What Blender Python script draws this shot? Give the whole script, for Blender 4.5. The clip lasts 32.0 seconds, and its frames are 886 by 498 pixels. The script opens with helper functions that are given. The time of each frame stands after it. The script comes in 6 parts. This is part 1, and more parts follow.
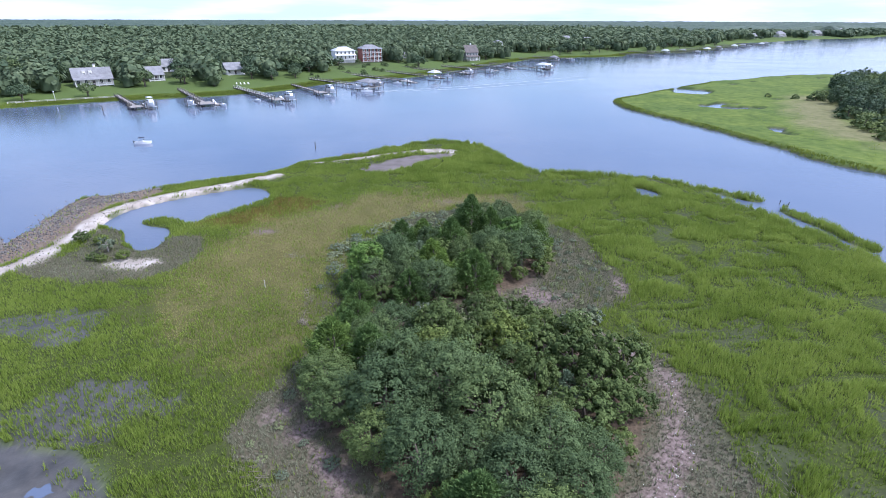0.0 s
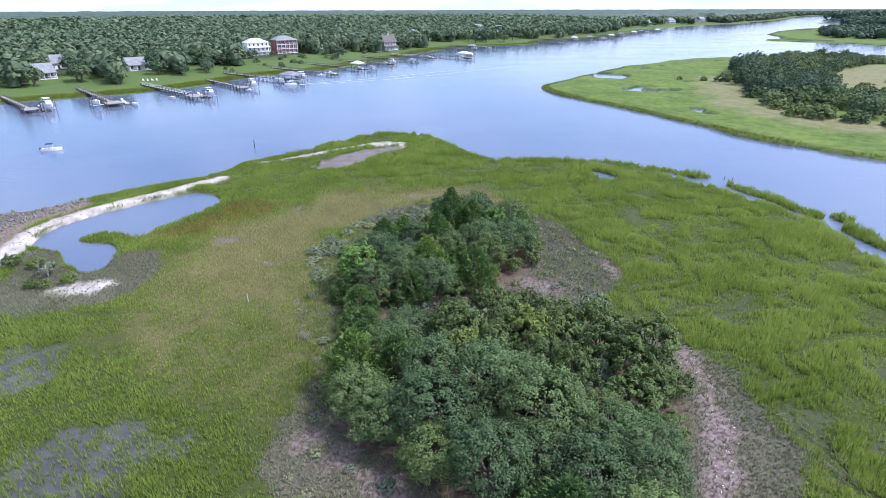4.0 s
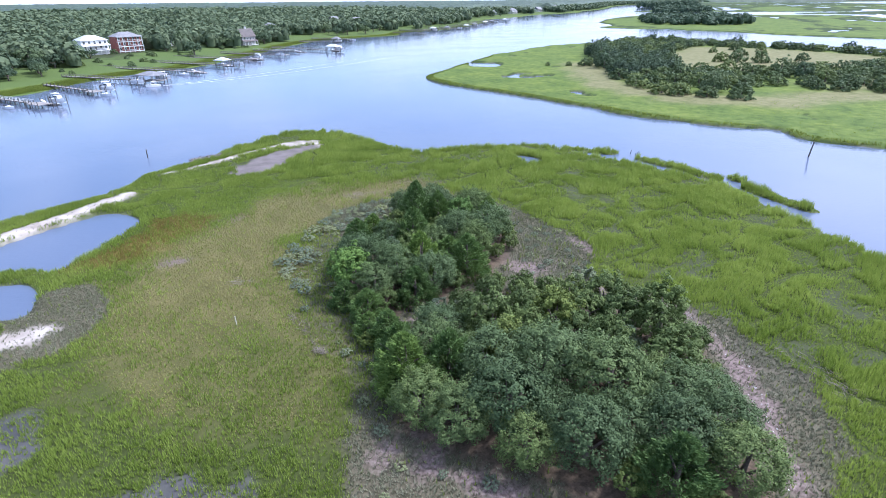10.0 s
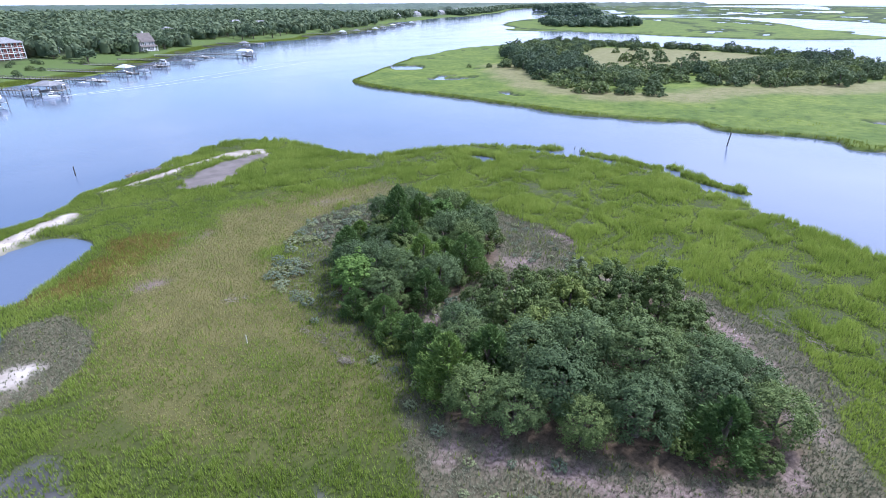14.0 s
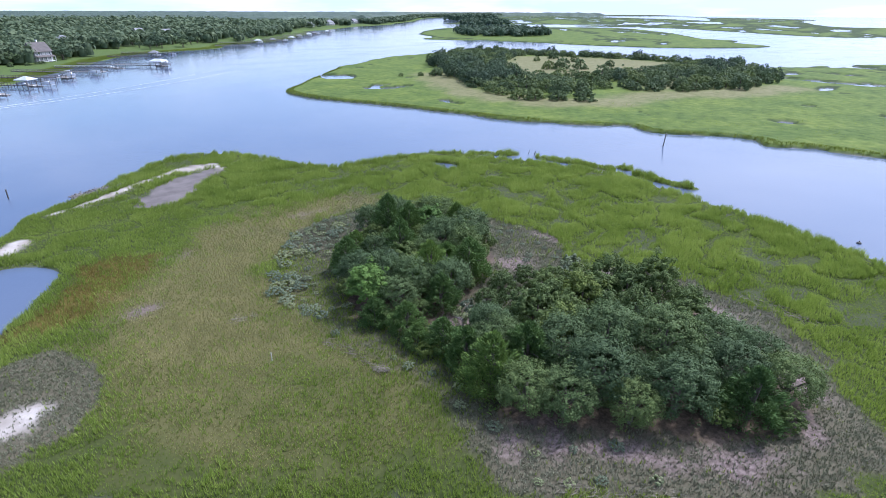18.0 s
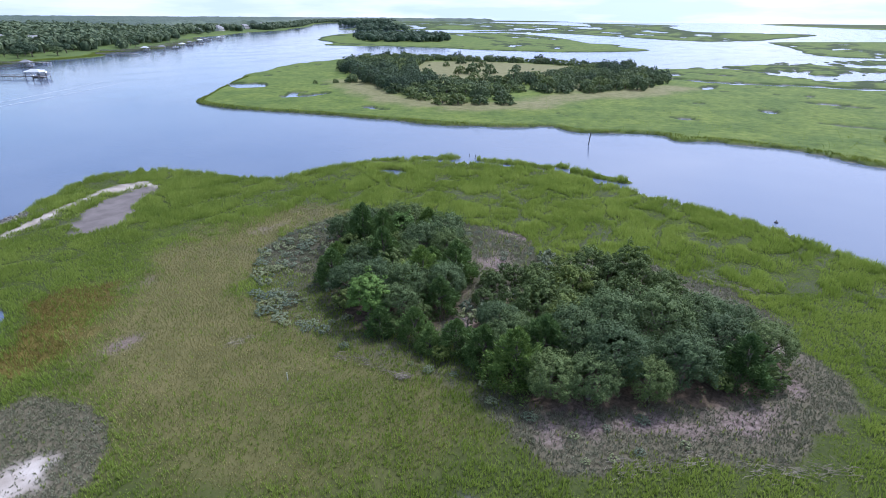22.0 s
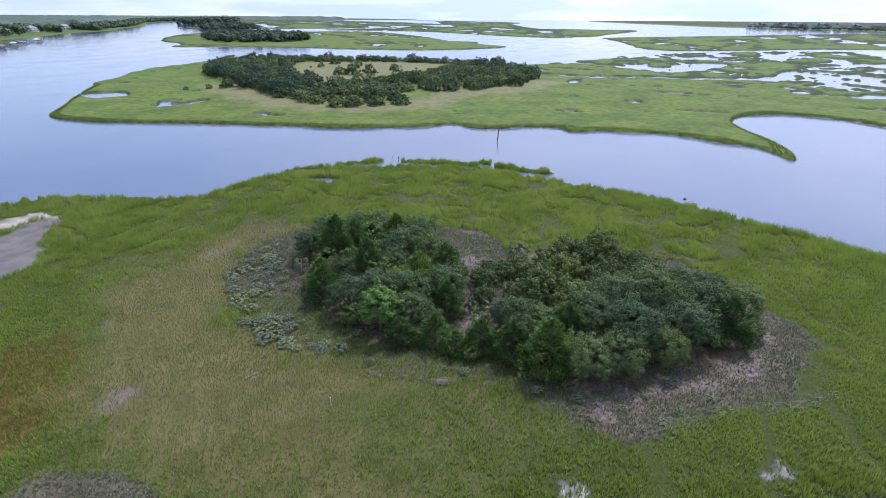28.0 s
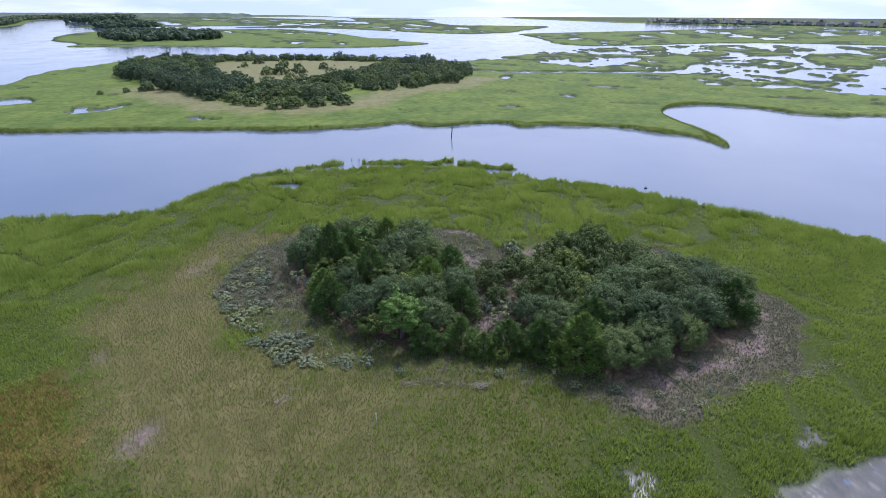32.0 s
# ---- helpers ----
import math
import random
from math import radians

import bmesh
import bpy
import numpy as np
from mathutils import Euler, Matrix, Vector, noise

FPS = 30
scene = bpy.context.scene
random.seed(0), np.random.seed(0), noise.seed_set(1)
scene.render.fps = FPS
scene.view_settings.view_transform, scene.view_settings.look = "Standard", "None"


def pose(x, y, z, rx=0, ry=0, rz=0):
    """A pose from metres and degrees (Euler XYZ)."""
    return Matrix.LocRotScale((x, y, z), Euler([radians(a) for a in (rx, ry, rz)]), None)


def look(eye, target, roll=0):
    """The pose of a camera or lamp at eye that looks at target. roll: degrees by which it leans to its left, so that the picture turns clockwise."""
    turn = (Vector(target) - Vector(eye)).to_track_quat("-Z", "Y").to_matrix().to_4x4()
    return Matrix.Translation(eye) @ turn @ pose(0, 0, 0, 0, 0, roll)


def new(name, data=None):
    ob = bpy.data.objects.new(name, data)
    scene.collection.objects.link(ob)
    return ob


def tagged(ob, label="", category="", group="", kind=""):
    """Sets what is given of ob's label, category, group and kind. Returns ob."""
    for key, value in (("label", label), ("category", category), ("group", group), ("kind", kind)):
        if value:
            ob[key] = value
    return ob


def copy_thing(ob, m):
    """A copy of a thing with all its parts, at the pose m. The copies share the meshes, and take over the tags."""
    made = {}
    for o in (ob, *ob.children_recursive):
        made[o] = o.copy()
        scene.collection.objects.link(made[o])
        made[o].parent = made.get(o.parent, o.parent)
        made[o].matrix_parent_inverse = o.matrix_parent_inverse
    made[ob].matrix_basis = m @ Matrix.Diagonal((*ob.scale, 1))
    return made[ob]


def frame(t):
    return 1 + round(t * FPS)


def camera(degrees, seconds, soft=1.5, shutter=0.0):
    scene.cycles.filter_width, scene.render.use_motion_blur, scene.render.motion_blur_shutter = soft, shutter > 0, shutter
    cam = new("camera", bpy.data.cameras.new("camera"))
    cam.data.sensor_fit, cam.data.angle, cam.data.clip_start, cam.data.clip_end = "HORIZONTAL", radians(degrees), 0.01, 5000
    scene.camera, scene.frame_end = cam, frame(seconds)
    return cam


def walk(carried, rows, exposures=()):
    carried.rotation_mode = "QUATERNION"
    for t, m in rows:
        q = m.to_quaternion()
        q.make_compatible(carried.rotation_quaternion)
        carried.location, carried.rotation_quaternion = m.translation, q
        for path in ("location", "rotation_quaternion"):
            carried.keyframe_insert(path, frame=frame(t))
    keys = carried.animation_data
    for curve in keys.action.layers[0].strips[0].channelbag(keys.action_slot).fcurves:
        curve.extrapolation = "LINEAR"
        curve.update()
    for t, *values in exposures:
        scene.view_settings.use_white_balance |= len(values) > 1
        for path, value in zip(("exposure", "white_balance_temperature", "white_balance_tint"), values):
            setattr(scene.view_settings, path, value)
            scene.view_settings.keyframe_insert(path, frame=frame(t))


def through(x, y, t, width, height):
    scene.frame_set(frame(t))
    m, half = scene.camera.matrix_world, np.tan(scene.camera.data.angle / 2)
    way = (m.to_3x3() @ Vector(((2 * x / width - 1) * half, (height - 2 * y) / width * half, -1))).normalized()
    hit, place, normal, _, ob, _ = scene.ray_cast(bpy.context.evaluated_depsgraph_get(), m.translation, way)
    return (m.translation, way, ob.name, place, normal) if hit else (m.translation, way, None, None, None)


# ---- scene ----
cam = camera(80.2, 32.0, 0.5)
PATH = [
    (0, (-2.765, 3.441, 34.658), (-2.772, 5.274, 33.859), 0.2),
    (0.5, (-3.952, 3.79, 34.563), (-3.913, 5.622, 33.762), 0.3),
    (1, (-5.197, 4.164, 34.546), (-5.117, 5.991, 33.738), 0.1),
    (1.5, (-6.297, 4.477, 34.453), (-6.188, 6.301, 33.64), 0.2),
    (2, (-7.436, 4.82, 34.385), (-7.306, 6.641, 33.567), 0.1),
    (2.5, (-8.599, 5.189, 34.339), (-8.445, 7.007, 33.52), -0.0),
    (3, (-9.795, 5.633, 34.292), (-9.608, 7.446, 33.468), 0.0),
    (3.5, (-11.068, 6.179, 34.28), (-10.831, 7.985, 33.454), -0.1),
    (5.5, (-16.216, 8.379, 34.372), (-15.801, 10.143, 33.525), -0.0),
    (6, (-17.453, 8.804, 34.385), (-17.0, 10.558, 33.535), 0.1),
    (6.5, (-18.572, 9.141, 34.381), (-18.084, 10.883, 33.529), -0.2),
    (7, (-19.804, 9.45, 34.381), (-19.282, 11.18, 33.523), -0.2),
    (7.5, (-21.037, 9.804, 34.372), (-20.481, 11.522, 33.512), -0.2),
    (8, (-22.278, 10.17, 34.332), (-21.688, 11.877, 33.473), -0.2),
    (8.5, (-23.503, 10.521, 34.278), (-22.883, 12.218, 33.419), -0.3),
    (9, (-24.669, 10.868, 34.224), (-24.016, 12.553, 33.367), -0.2),
    (9.5, (-25.823, 11.227, 34.188), (-25.127, 12.895, 33.331), -0.4),
    (10, (-27.006, 11.701, 34.177), (-26.262, 13.348, 33.321), -0.5),
    (10.5, (-28.221, 12.192, 34.181), (-27.434, 13.818, 33.322), -0.6),
    (11, (-29.441, 12.709, 34.198), (-28.619, 14.317, 33.337), -0.4),
    (11.5, (-30.694, 13.243, 34.253), (-29.841, 14.834, 33.392), -0.5),
    (12, (-31.886, 13.711, 34.328), (-30.997, 15.284, 33.47), -0.5),
    (12.5, (-33.118, 14.154, 34.421), (-32.193, 15.706, 33.564), -0.4),
    (13, (-34.445, 14.74, 34.508), (-33.487, 16.273, 33.653), -0.3),
    (13.5, (-35.726, 15.418, 34.539), (-34.735, 16.931, 33.685), -0.3),
    (14, (-37.024, 16.126, 34.536), (-36.002, 17.621, 33.686), -0.3),
    (14.5, (-38.349, 16.854, 34.554), (-37.295, 18.327, 33.707), -0.2),
    (16.5, (-43.126, 19.413, 34.853), (-41.952, 20.8, 34.019), 0.0),
    (17, (-44.335, 20.202, 34.895), (-43.133, 21.567, 34.063), 0.0),
    (17.5, (-45.429, 20.992, 34.871), (-44.202, 22.337, 34.044), 0.1),
    (18, (-46.536, 21.8, 34.909), (-45.28, 23.12, 34.085), 0.2),
    (18.5, (-47.64, 22.607, 34.995), (-46.356, 23.902, 34.174), 0.2),
    (19, (-48.789, 23.399, 35.103), (-47.476, 24.666, 34.284), 0.3),
    (19.5, (-49.853, 24.173, 35.174), (-48.51, 25.411, 34.36), 0.3),
    (20, (-50.876, 25.032, 35.275), (-49.505, 26.241, 34.462), 0.4),
    (20.5, (-51.822, 25.926, 35.34), (-50.421, 27.103, 34.532), 0.4),
    (21, (-52.816, 26.926, 35.418), (-51.386, 28.068, 34.61), 0.3),
    (21.5, (-53.78, 27.919, 35.43), (-52.322, 29.027, 34.624), 0.4),
    (22, (-54.667, 28.984, 35.457), (-53.18, 30.051, 34.65), 0.4),
    (22.5, (-55.482, 30.079, 35.482), (-53.973, 31.115, 34.676), 0.4),
    (23, (-56.366, 31.102, 35.511), (-54.838, 32.109, 34.704), 0.3),
    (23.5, (-57.261, 32.103, 35.584), (-55.715, 33.082, 34.778), 0.2),
    (24, (-58.072, 33.157, 35.648), (-56.512, 34.113, 34.84), 0.1),
    (24.5, (-58.737, 34.259, 35.693), (-57.156, 35.183, 34.888), 0.2),
    (25, (-59.288, 35.397, 35.758), (-57.686, 36.282, 34.952), 0.1),
    (25.5, (-59.978, 36.574, 35.78), (-58.356, 37.423, 34.975), 0.2),
    (27.5, (-62.588, 41.545, 36.476), (-60.893, 42.23, 35.665), 0.2),
    (28, (-63.088, 42.817, 36.55), (-61.378, 43.464, 35.739), 0.3),
    (28.5, (-63.561, 44.196, 36.604), (-61.837, 44.8, 35.79), 0.2),
    (29, (-63.901, 45.56, 36.647), (-62.167, 46.131, 35.831), 0.2),
    (29.5, (-64.183, 46.917, 36.676), (-62.44, 47.458, 35.859), 0.2),
    (30, (-64.405, 48.24, 36.694), (-62.654, 48.753, 35.876), 0.3),
    (30.5, (-64.693, 49.61, 36.762), (-62.932, 50.089, 35.944), 0.1),
    (31, (-64.878, 50.892, 36.812), (-63.109, 51.337, 35.992), 0.0),
    (31.5, (-65.05, 52.214, 36.876), (-63.273, 52.626, 36.056), -0.1),
    (32, (-65.246, 53.632, 36.911), (-63.462, 54.012, 36.091), 0.2),
]
walk(cam, [(t, look(eye, target, roll)) for t, eye, target, roll in PATH],
     [(0, 0.65, 5560, 18), (3, 0.76, 5550, 18), (6, 0.90, 5540, 18), (9, 0.97, 5500, 18), (14, 0.91, 5500, 18), (19, 0.6, 5500, 17), (25, 0.42, 5600, 17.5), (32, 0.34, 5720, 18)])

# ---------------------------------------------------------------- light
SUN_AZ, SUN_EL = radians(98), radians(54)      # azimuth from +y towards +x
world = bpy.data.worlds.new("sky")
scene.world = world
world.use_nodes = True
wn, wl = world.node_tree.nodes, world.node_tree.links
wn.clear()
w_out = wn.new("ShaderNodeOutputWorld")
w_bg = wn.new("ShaderNodeBackground")
w_sky = wn.new("ShaderNodeTexSky")
w_sky.sky_type = "NISHITA"
w_sky.sun_disc = False
w_sky.sun_elevation, w_sky.sun_rotation = SUN_EL, SUN_AZ
w_sky.air_density, w_sky.dust_density, w_sky.ozone_density = 1.0, 0.3, 2.0
w_tc = wn.new("ShaderNodeTexCoord")
w_map = wn.new("ShaderNodeMapping")
w_map.inputs["Scale"].default_value = (1.0, 1.0, 3.2)
w_noise = wn.new("ShaderNodeTexNoise")
w_noise.inputs["Scale"].default_value = 2.6
w_noise.inputs["Detail"].default_value = 7.0
w_noise.inputs["Roughness"].default_value = 0.55
w_ramp = wn.new("ShaderNodeValToRGB")
w_ramp.color_ramp.elements[0].position = 0.47
w_ramp.color_ramp.elements[1].position = 0.68
w_mix = wn.new("ShaderNodeMix")
w_mix.data_type = "RGBA"
w_mix.inputs["B"].default_value = (6.8, 7.2, 7.9, 1)
wl.new(w_tc.outputs["Generated"], w_map.inputs["Vector"])
wl.new(w_map.outputs["Vector"], w_noise.inputs["Vector"])
wl.new(w_noise.outputs["Fac"], w_ramp.inputs["Fac"])
wl.new(w_ramp.outputs["Color"], w_mix.inputs["Factor"])
wl.new(w_sky.outputs["Color"], w_mix.inputs["A"])
# summer haze that whitens the sky towards the horizon
w_sep = wn.new("ShaderNodeSeparateXYZ")
w_haze = wn.new("ShaderNodeMapRange")
w_haze.interpolation_type = "SMOOTHSTEP"
w_haze.inputs["From Min"].default_value, w_haze.inputs["From Max"].default_value = -0.35, 0.42
w_haze.inputs["To Min"].default_value, w_haze.inputs["To Max"].default_value = 1.0, 0.0
w_pale = wn.new("ShaderNodeMix")
w_pale.data_type = "RGBA"
wl.new(w_tc.outputs["Generated"], w_sep.inputs["Vector"])
w_dot = wn.new("ShaderNodeVectorMath")
w_dot.operation = "DOT_PRODUCT"
w_dot.inputs[1].default_value = (-0.75 * math.sin(SUN_AZ + 0.3), -0.75 * math.cos(SUN_AZ + 0.3), 1.0)
wl.new(w_tc.outputs["Generated"], w_dot.inputs[0])
wl.new(w_dot.outputs["Value"], w_haze.inputs["Value"])
w_low = wn.new("ShaderNodeMapRange")
w_low.interpolation_type = "SMOOTHSTEP"
w_low.inputs["From Min"].default_value, w_low.inputs["From Max"].default_value = 0.0, 0.13
w_low.inputs["To Min"].default_value, w_low.inputs["To Max"].default_value = 0.92, 0.0
w_most = wn.new("ShaderNodeMath")
w_most.operation = "MAXIMUM"
wl.new(w_sep.outputs["Z"], w_low.inputs["Value"])
wl.new(w_low.outputs["Result"], w_most.inputs[0])
wl.new(w_haze.outputs["Result"], w_most.inputs[1])
wl.new(w_most.outputs["Value"], w_pale.inputs["Factor"])
w_veil = wn.new("ShaderNodeMapping")
w_veil.inputs["Scale"].default_value = (1.0, 1.0, 7.0)
w_puff = wn.new("ShaderNodeTexNoise")
w_puff.inputs["Scale"].default_value, w_puff.inputs["Detail"].default_value = 5.0, 6.0
w_tone = wn.new("ShaderNodeValToRGB")
w_tone.color_ramp.elements[0].position, w_tone.color_ramp.elements[0].color = 0.40, (0.66, 0.75, 0.90, 1)
w_tone.color_ramp.elements[1].position, w_tone.color_ramp.elements[1].color = 0.60, (0.93, 0.95, 0.98, 1)
w_gain = wn.new("ShaderNodeMix")
w_gain.data_type, w_gain.blend_type = "RGBA", "MULTIPLY"
w_gain.inputs["Factor"].default_value = 1.0
w_gain.inputs["B"].default_value = (6.9, 7.3, 8.0, 1)
wl.new(w_tc.outputs["Generated"], w_veil.inputs["Vector"])
wl.new(w_veil.outputs["Vector"], w_puff.inputs["Vector"])
wl.new(w_puff.outputs["Fac"], w_tone.inputs["Fac"])
wl.new(w_tone.outputs["Color"], w_gain.inputs["A"])
wl.new(w_gain.outputs["Result"], w_pale.inputs["B"])
wl.new(w_mix.outputs["Result"], w_pale.inputs["A"])
# thin cloud glows round the sun
w_sun = wn.new("ShaderNodeVectorMath")
w_sun.operation = "DOT_PRODUCT"
w_sun.inputs[1].default_value = (math.sin(SUN_AZ) * math.cos(SUN_EL), math.cos(SUN_AZ) * math.cos(SUN_EL), math.sin(SUN_EL))
w_pow = wn.new("ShaderNodeMath")
w_pow.operation = "POWER"
w_pow.use_clamp = True
w_pow.inputs[1].default_value = 4.5
w_glow = wn.new("ShaderNodeMix")
w_glow.data_type, w_glow.blend_type = "RGBA", "ADD"
w_glow.inputs["B"].default_value = (12.0, 11.6, 11.4, 1)
w_front = wn.new("ShaderNodeMath")
w_front.operation = "MAXIMUM"
w_front.inputs[1].default_value = 0.0
wl.new(w_tc.outputs["Generated"], w_sun.inputs[0])
wl.new(w_sun.outputs["Value"], w_front.inputs[0])
wl.new(w_front.outputs["Value"], w_pow.inputs[0])
wl.new(w_pow.outputs["Value"], w_glow.inputs["Factor"])
wl.new(w_pale.outputs["Result"], w_glow.inputs["A"])
wl.new(w_glow.outputs["Result"], w_bg.inputs["Color"])
w_bg.inputs["Strength"].default_value = 0.115
wl.new(w_bg.outputs["Background"], w_out.inputs["Surface"])

sun = new("sun", bpy.data.lights.new("sun", "SUN"))
sun.data.energy, sun.data.angle, sun.data.color = 2.9, radians(5.0), (1.0, 0.96, 0.9)
sun.matrix_world = look((math.sin(SUN_AZ) * math.cos(SUN_EL) * 400, math.cos(SUN_AZ) * math.cos(SUN_EL) * 400, math.sin(SUN_EL) * 400), (0, 0, 0))

# ---------------------------------------------------------------- numpy noise and plan shapes
_perm = np.random.RandomState(7).permutation(4096)


def hash2(ix, iy, seed):
    return _perm[(_perm[(ix + seed * 131) & 4095] + iy * 17 + seed) & 4095] / 4096.0


def vnoise(x, y, seed=0):
    """Smooth value noise, 0 to 1."""
    ix, iy = np.floor(x).astype(np.int64), np.floor(y).astype(np.int64)
    fx, fy = x - ix, y - iy
    fx, fy = fx * fx * (3 - 2 * fx), fy * fy * (3 - 2 * fy)
    a, b = hash2(ix, iy, seed), hash2(ix + 1, iy, seed)
    c, d = hash2(ix, iy + 1, seed), hash2(ix + 1, iy + 1, seed)
    return (a * (1 - fx) + b * fx) * (1 - fy) + (c * (1 - fx) + d * fx) * fy


def fbm(x, y, seed=0, octaves=3):
    total, amp, norm = 0.0, 1.0, 0.0
    for k in range(octaves):
        total = total + amp * vnoise(x * 2 ** k, y * 2 ** k, seed + k * 5)
        norm += amp
        amp *= 0.5
    return total / norm


def spline(points, closed=True, cuts=5):
    """A smooth line through a few plan points."""
    p = np.array(points, float)
    n = len(p)
    out = []
    for i in range(n if closed else n - 1):
        if closed:
            a, b, c, d = p[i - 1], p[i], p[(i + 1) % n], p[(i + 2) % n]
        else:
            a, b, c, d = p[max(i - 1, 0)], p[i], p[i + 1], p[min(i + 2, n - 1)]
        for k in range(cuts):
            t = k / cuts
            out.append(0.5 * (2 * b + (c - a) * t + (2 * a - 5 * b + 4 * c - d) * t * t + (3 * b - 3 * c + d - a) * t ** 3))
    if not closed:
        out.append(p[-1])
    return np.array(out)


def line_dist(x, y, pts, closed):
    x, y = x.astype(np.float32), y.astype(np.float32)
    best = np.full(x.shape, 1e9, np.float32)
    n = len(pts)
    pts = pts.astype(np.float32)
    for i in range(n if closed else n - 1):
        ax, ay = pts[i]
        bx, by = pts[(i + 1) % n]
        dx, dy = bx - ax, by - ay
        t = np.clip(((x - ax) * dx + (y - ay) * dy) / (dx * dx + dy * dy + 1e-9), 0, 1)
        best = np.minimum(best, (x - ax - t * dx) ** 2 + (y - ay - t * dy) ** 2)
    return np.sqrt(best).astype(float)


def inside_of(x, y, pts):
    hit = np.zeros(x.shape, bool)
    n = len(pts)
    for i in range(n):
        ax, ay = pts[i]
        bx, by = pts[(i + 1) % n]
        if ay == by:
            continue
        hit ^= ((ay > y) != (by > y)) & (x < (bx - ax) * (y - ay) / (by - ay) + ax)
    return hit


_rasters = {}


def signed(x, y, pts, reach=60.0):
    """Distance to a closed outline, positive inside; far points get -reach. Middling outlines are looked up in a raster."""
    x, y = np.asarray(x, float), np.asarray(y, float)
    out = np.full(x.shape, -float(reach))
    lo, hi = pts.min(0) - reach, pts.max(0) + reach
    near = (x > lo[0]) & (x < hi[0]) & (y > lo[1]) & (y < hi[1])
    if not near.any():
        return out
    xs, ys = x[near], y[near]
    if (hi - lo).max() < 1100 + 2 * reach:
        key = (id(pts), reach)
        if key not in _rasters:
            ex, ey = np.linspace(lo[0], hi[0], 300), np.linspace(lo[1], hi[1], 300)
            mx, my = np.meshgrid(ex, ey, indexing="ij")
            d = line_dist(mx, my, pts, True)
            _rasters[key] = np.where(inside_of(mx, my, pts), d, -d)
        grid = _rasters[key]
        fx, fy = (xs - lo[0]) / (hi[0] - lo[0]) * 298.999, (ys - lo[1]) / (hi[1] - lo[1]) * 298.999
        ix, iy = fx.astype(int), fy.astype(int)
        fx, fy = fx - ix, fy - iy
        d = (grid[ix, iy] * (1 - fx) + grid[ix + 1, iy] * fx) * (1 - fy) + (grid[ix, iy + 1] * (1 - fx) + grid[ix + 1, iy + 1] * fx) * fy
    else:
        d = line_dist(xs, ys, pts, True)
        d = np.where(inside_of(xs, ys, pts), d, -d)
    out[near] = np.maximum(d, -reach)
    return out


def along(x, y, pts, width, reach=40.0):
    """Width minus distance to an open line: positive on the strip."""
    out = np.full(x.shape, -float(reach))
    lo, hi = pts.min(0) - reach, pts.max(0) + reach
    near = (x > lo[0]) & (x < hi[0]) & (y > lo[1]) & (y < hi[1])
    if near.any():
        out[near] = np.maximum(width - line_dist(x[near], y[near], pts, False), -reach)
    return out


def ramp01(v, lo, hi):
    t = np.clip((v - lo) / (hi - lo), 0, 1)
    return t * t * (3 - 2 * t)


# ---- the plan: shores, ponds, creeks, zones (metres) ----
ISLE = spline([(-75.8, 82), (-77.8, 68.5), (-70.1, 56.9), (-61.4, 49.2), (-50.6, 46.3), (-43.8, 41.4), (-38, 39), (-33.1, 37.6), (-29.2, 33.7), (-26.2, 28.8), (-21.3, 22),
               (-16.4, 14.1), (-6.5, 4.3), (9.3, -7.5), (23.1, -11.5), (32.9, -5.5), (38.7, 5.4), (44.5, 14.3), (50.2, 26.1), (54.9, 35.9), (58.2, 46.6), (60.9, 61.2), (65.2, 74.7),
               (65.2, 84.4), (62.6, 92.4), (59.8, 99.6), (56.8, 108), (53.2, 116), (51.5, 121.5), (45.5, 126), (33.5, 127.6), (25, 130.2), (17.3, 134.8), (14, 143), (10.3, 151), (6.8, 158),
               (2.2, 162.5), (-4, 165), (-11, 163.5), (-20, 154.6), (-26.5, 149), (-32, 145.6), (-40.5, 137.5), (-46.5, 129.4), (-55.2, 123.7), (-65.8, 116.1), (-73.7, 111.7), (-78.5, 107.9)])
POND = spline([(-64.8, 92), (-65.7, 96), (-65.2, 100.5), (-62.5, 104.8), (-57, 110), (-50, 114.8), (-46, 116.5), (-42.2, 114.2), (-40.1, 109.4), (-42.4, 104.5), (-46.1, 98.8), (-49.4, 94.2),
               (-51.6, 95.2), (-54.6, 96.6), (-57.5, 96), (-58.6, 94.2), (-56.4, 92.7), (-52.9, 91.7), (-51.2, 89), (-50.3, 86), (-50.4, 82.8), (-51.6, 81.6), (-54, 82.6), (-57.2, 85.9), (-59.5, 89.6), (-62.6, 91.4)])
POOL = spline([(39.2, 117.8), (43.1, 114), (42.5, 109.7), (38.3, 110.3)])
ISLETS = [spline(p, False) for p in ([(54.2, 115.9), (57.6, 114.5), (61.6, 109.7)], [(64.6, 103.1), (66.4, 97.8), (67.7, 91.1), (68.1, 84.4)],
                                     [(72, 82.5), (72.4, 80.5)], [(69.2, 76.7), (68.5, 71.8), (67.2, 65.1)])]
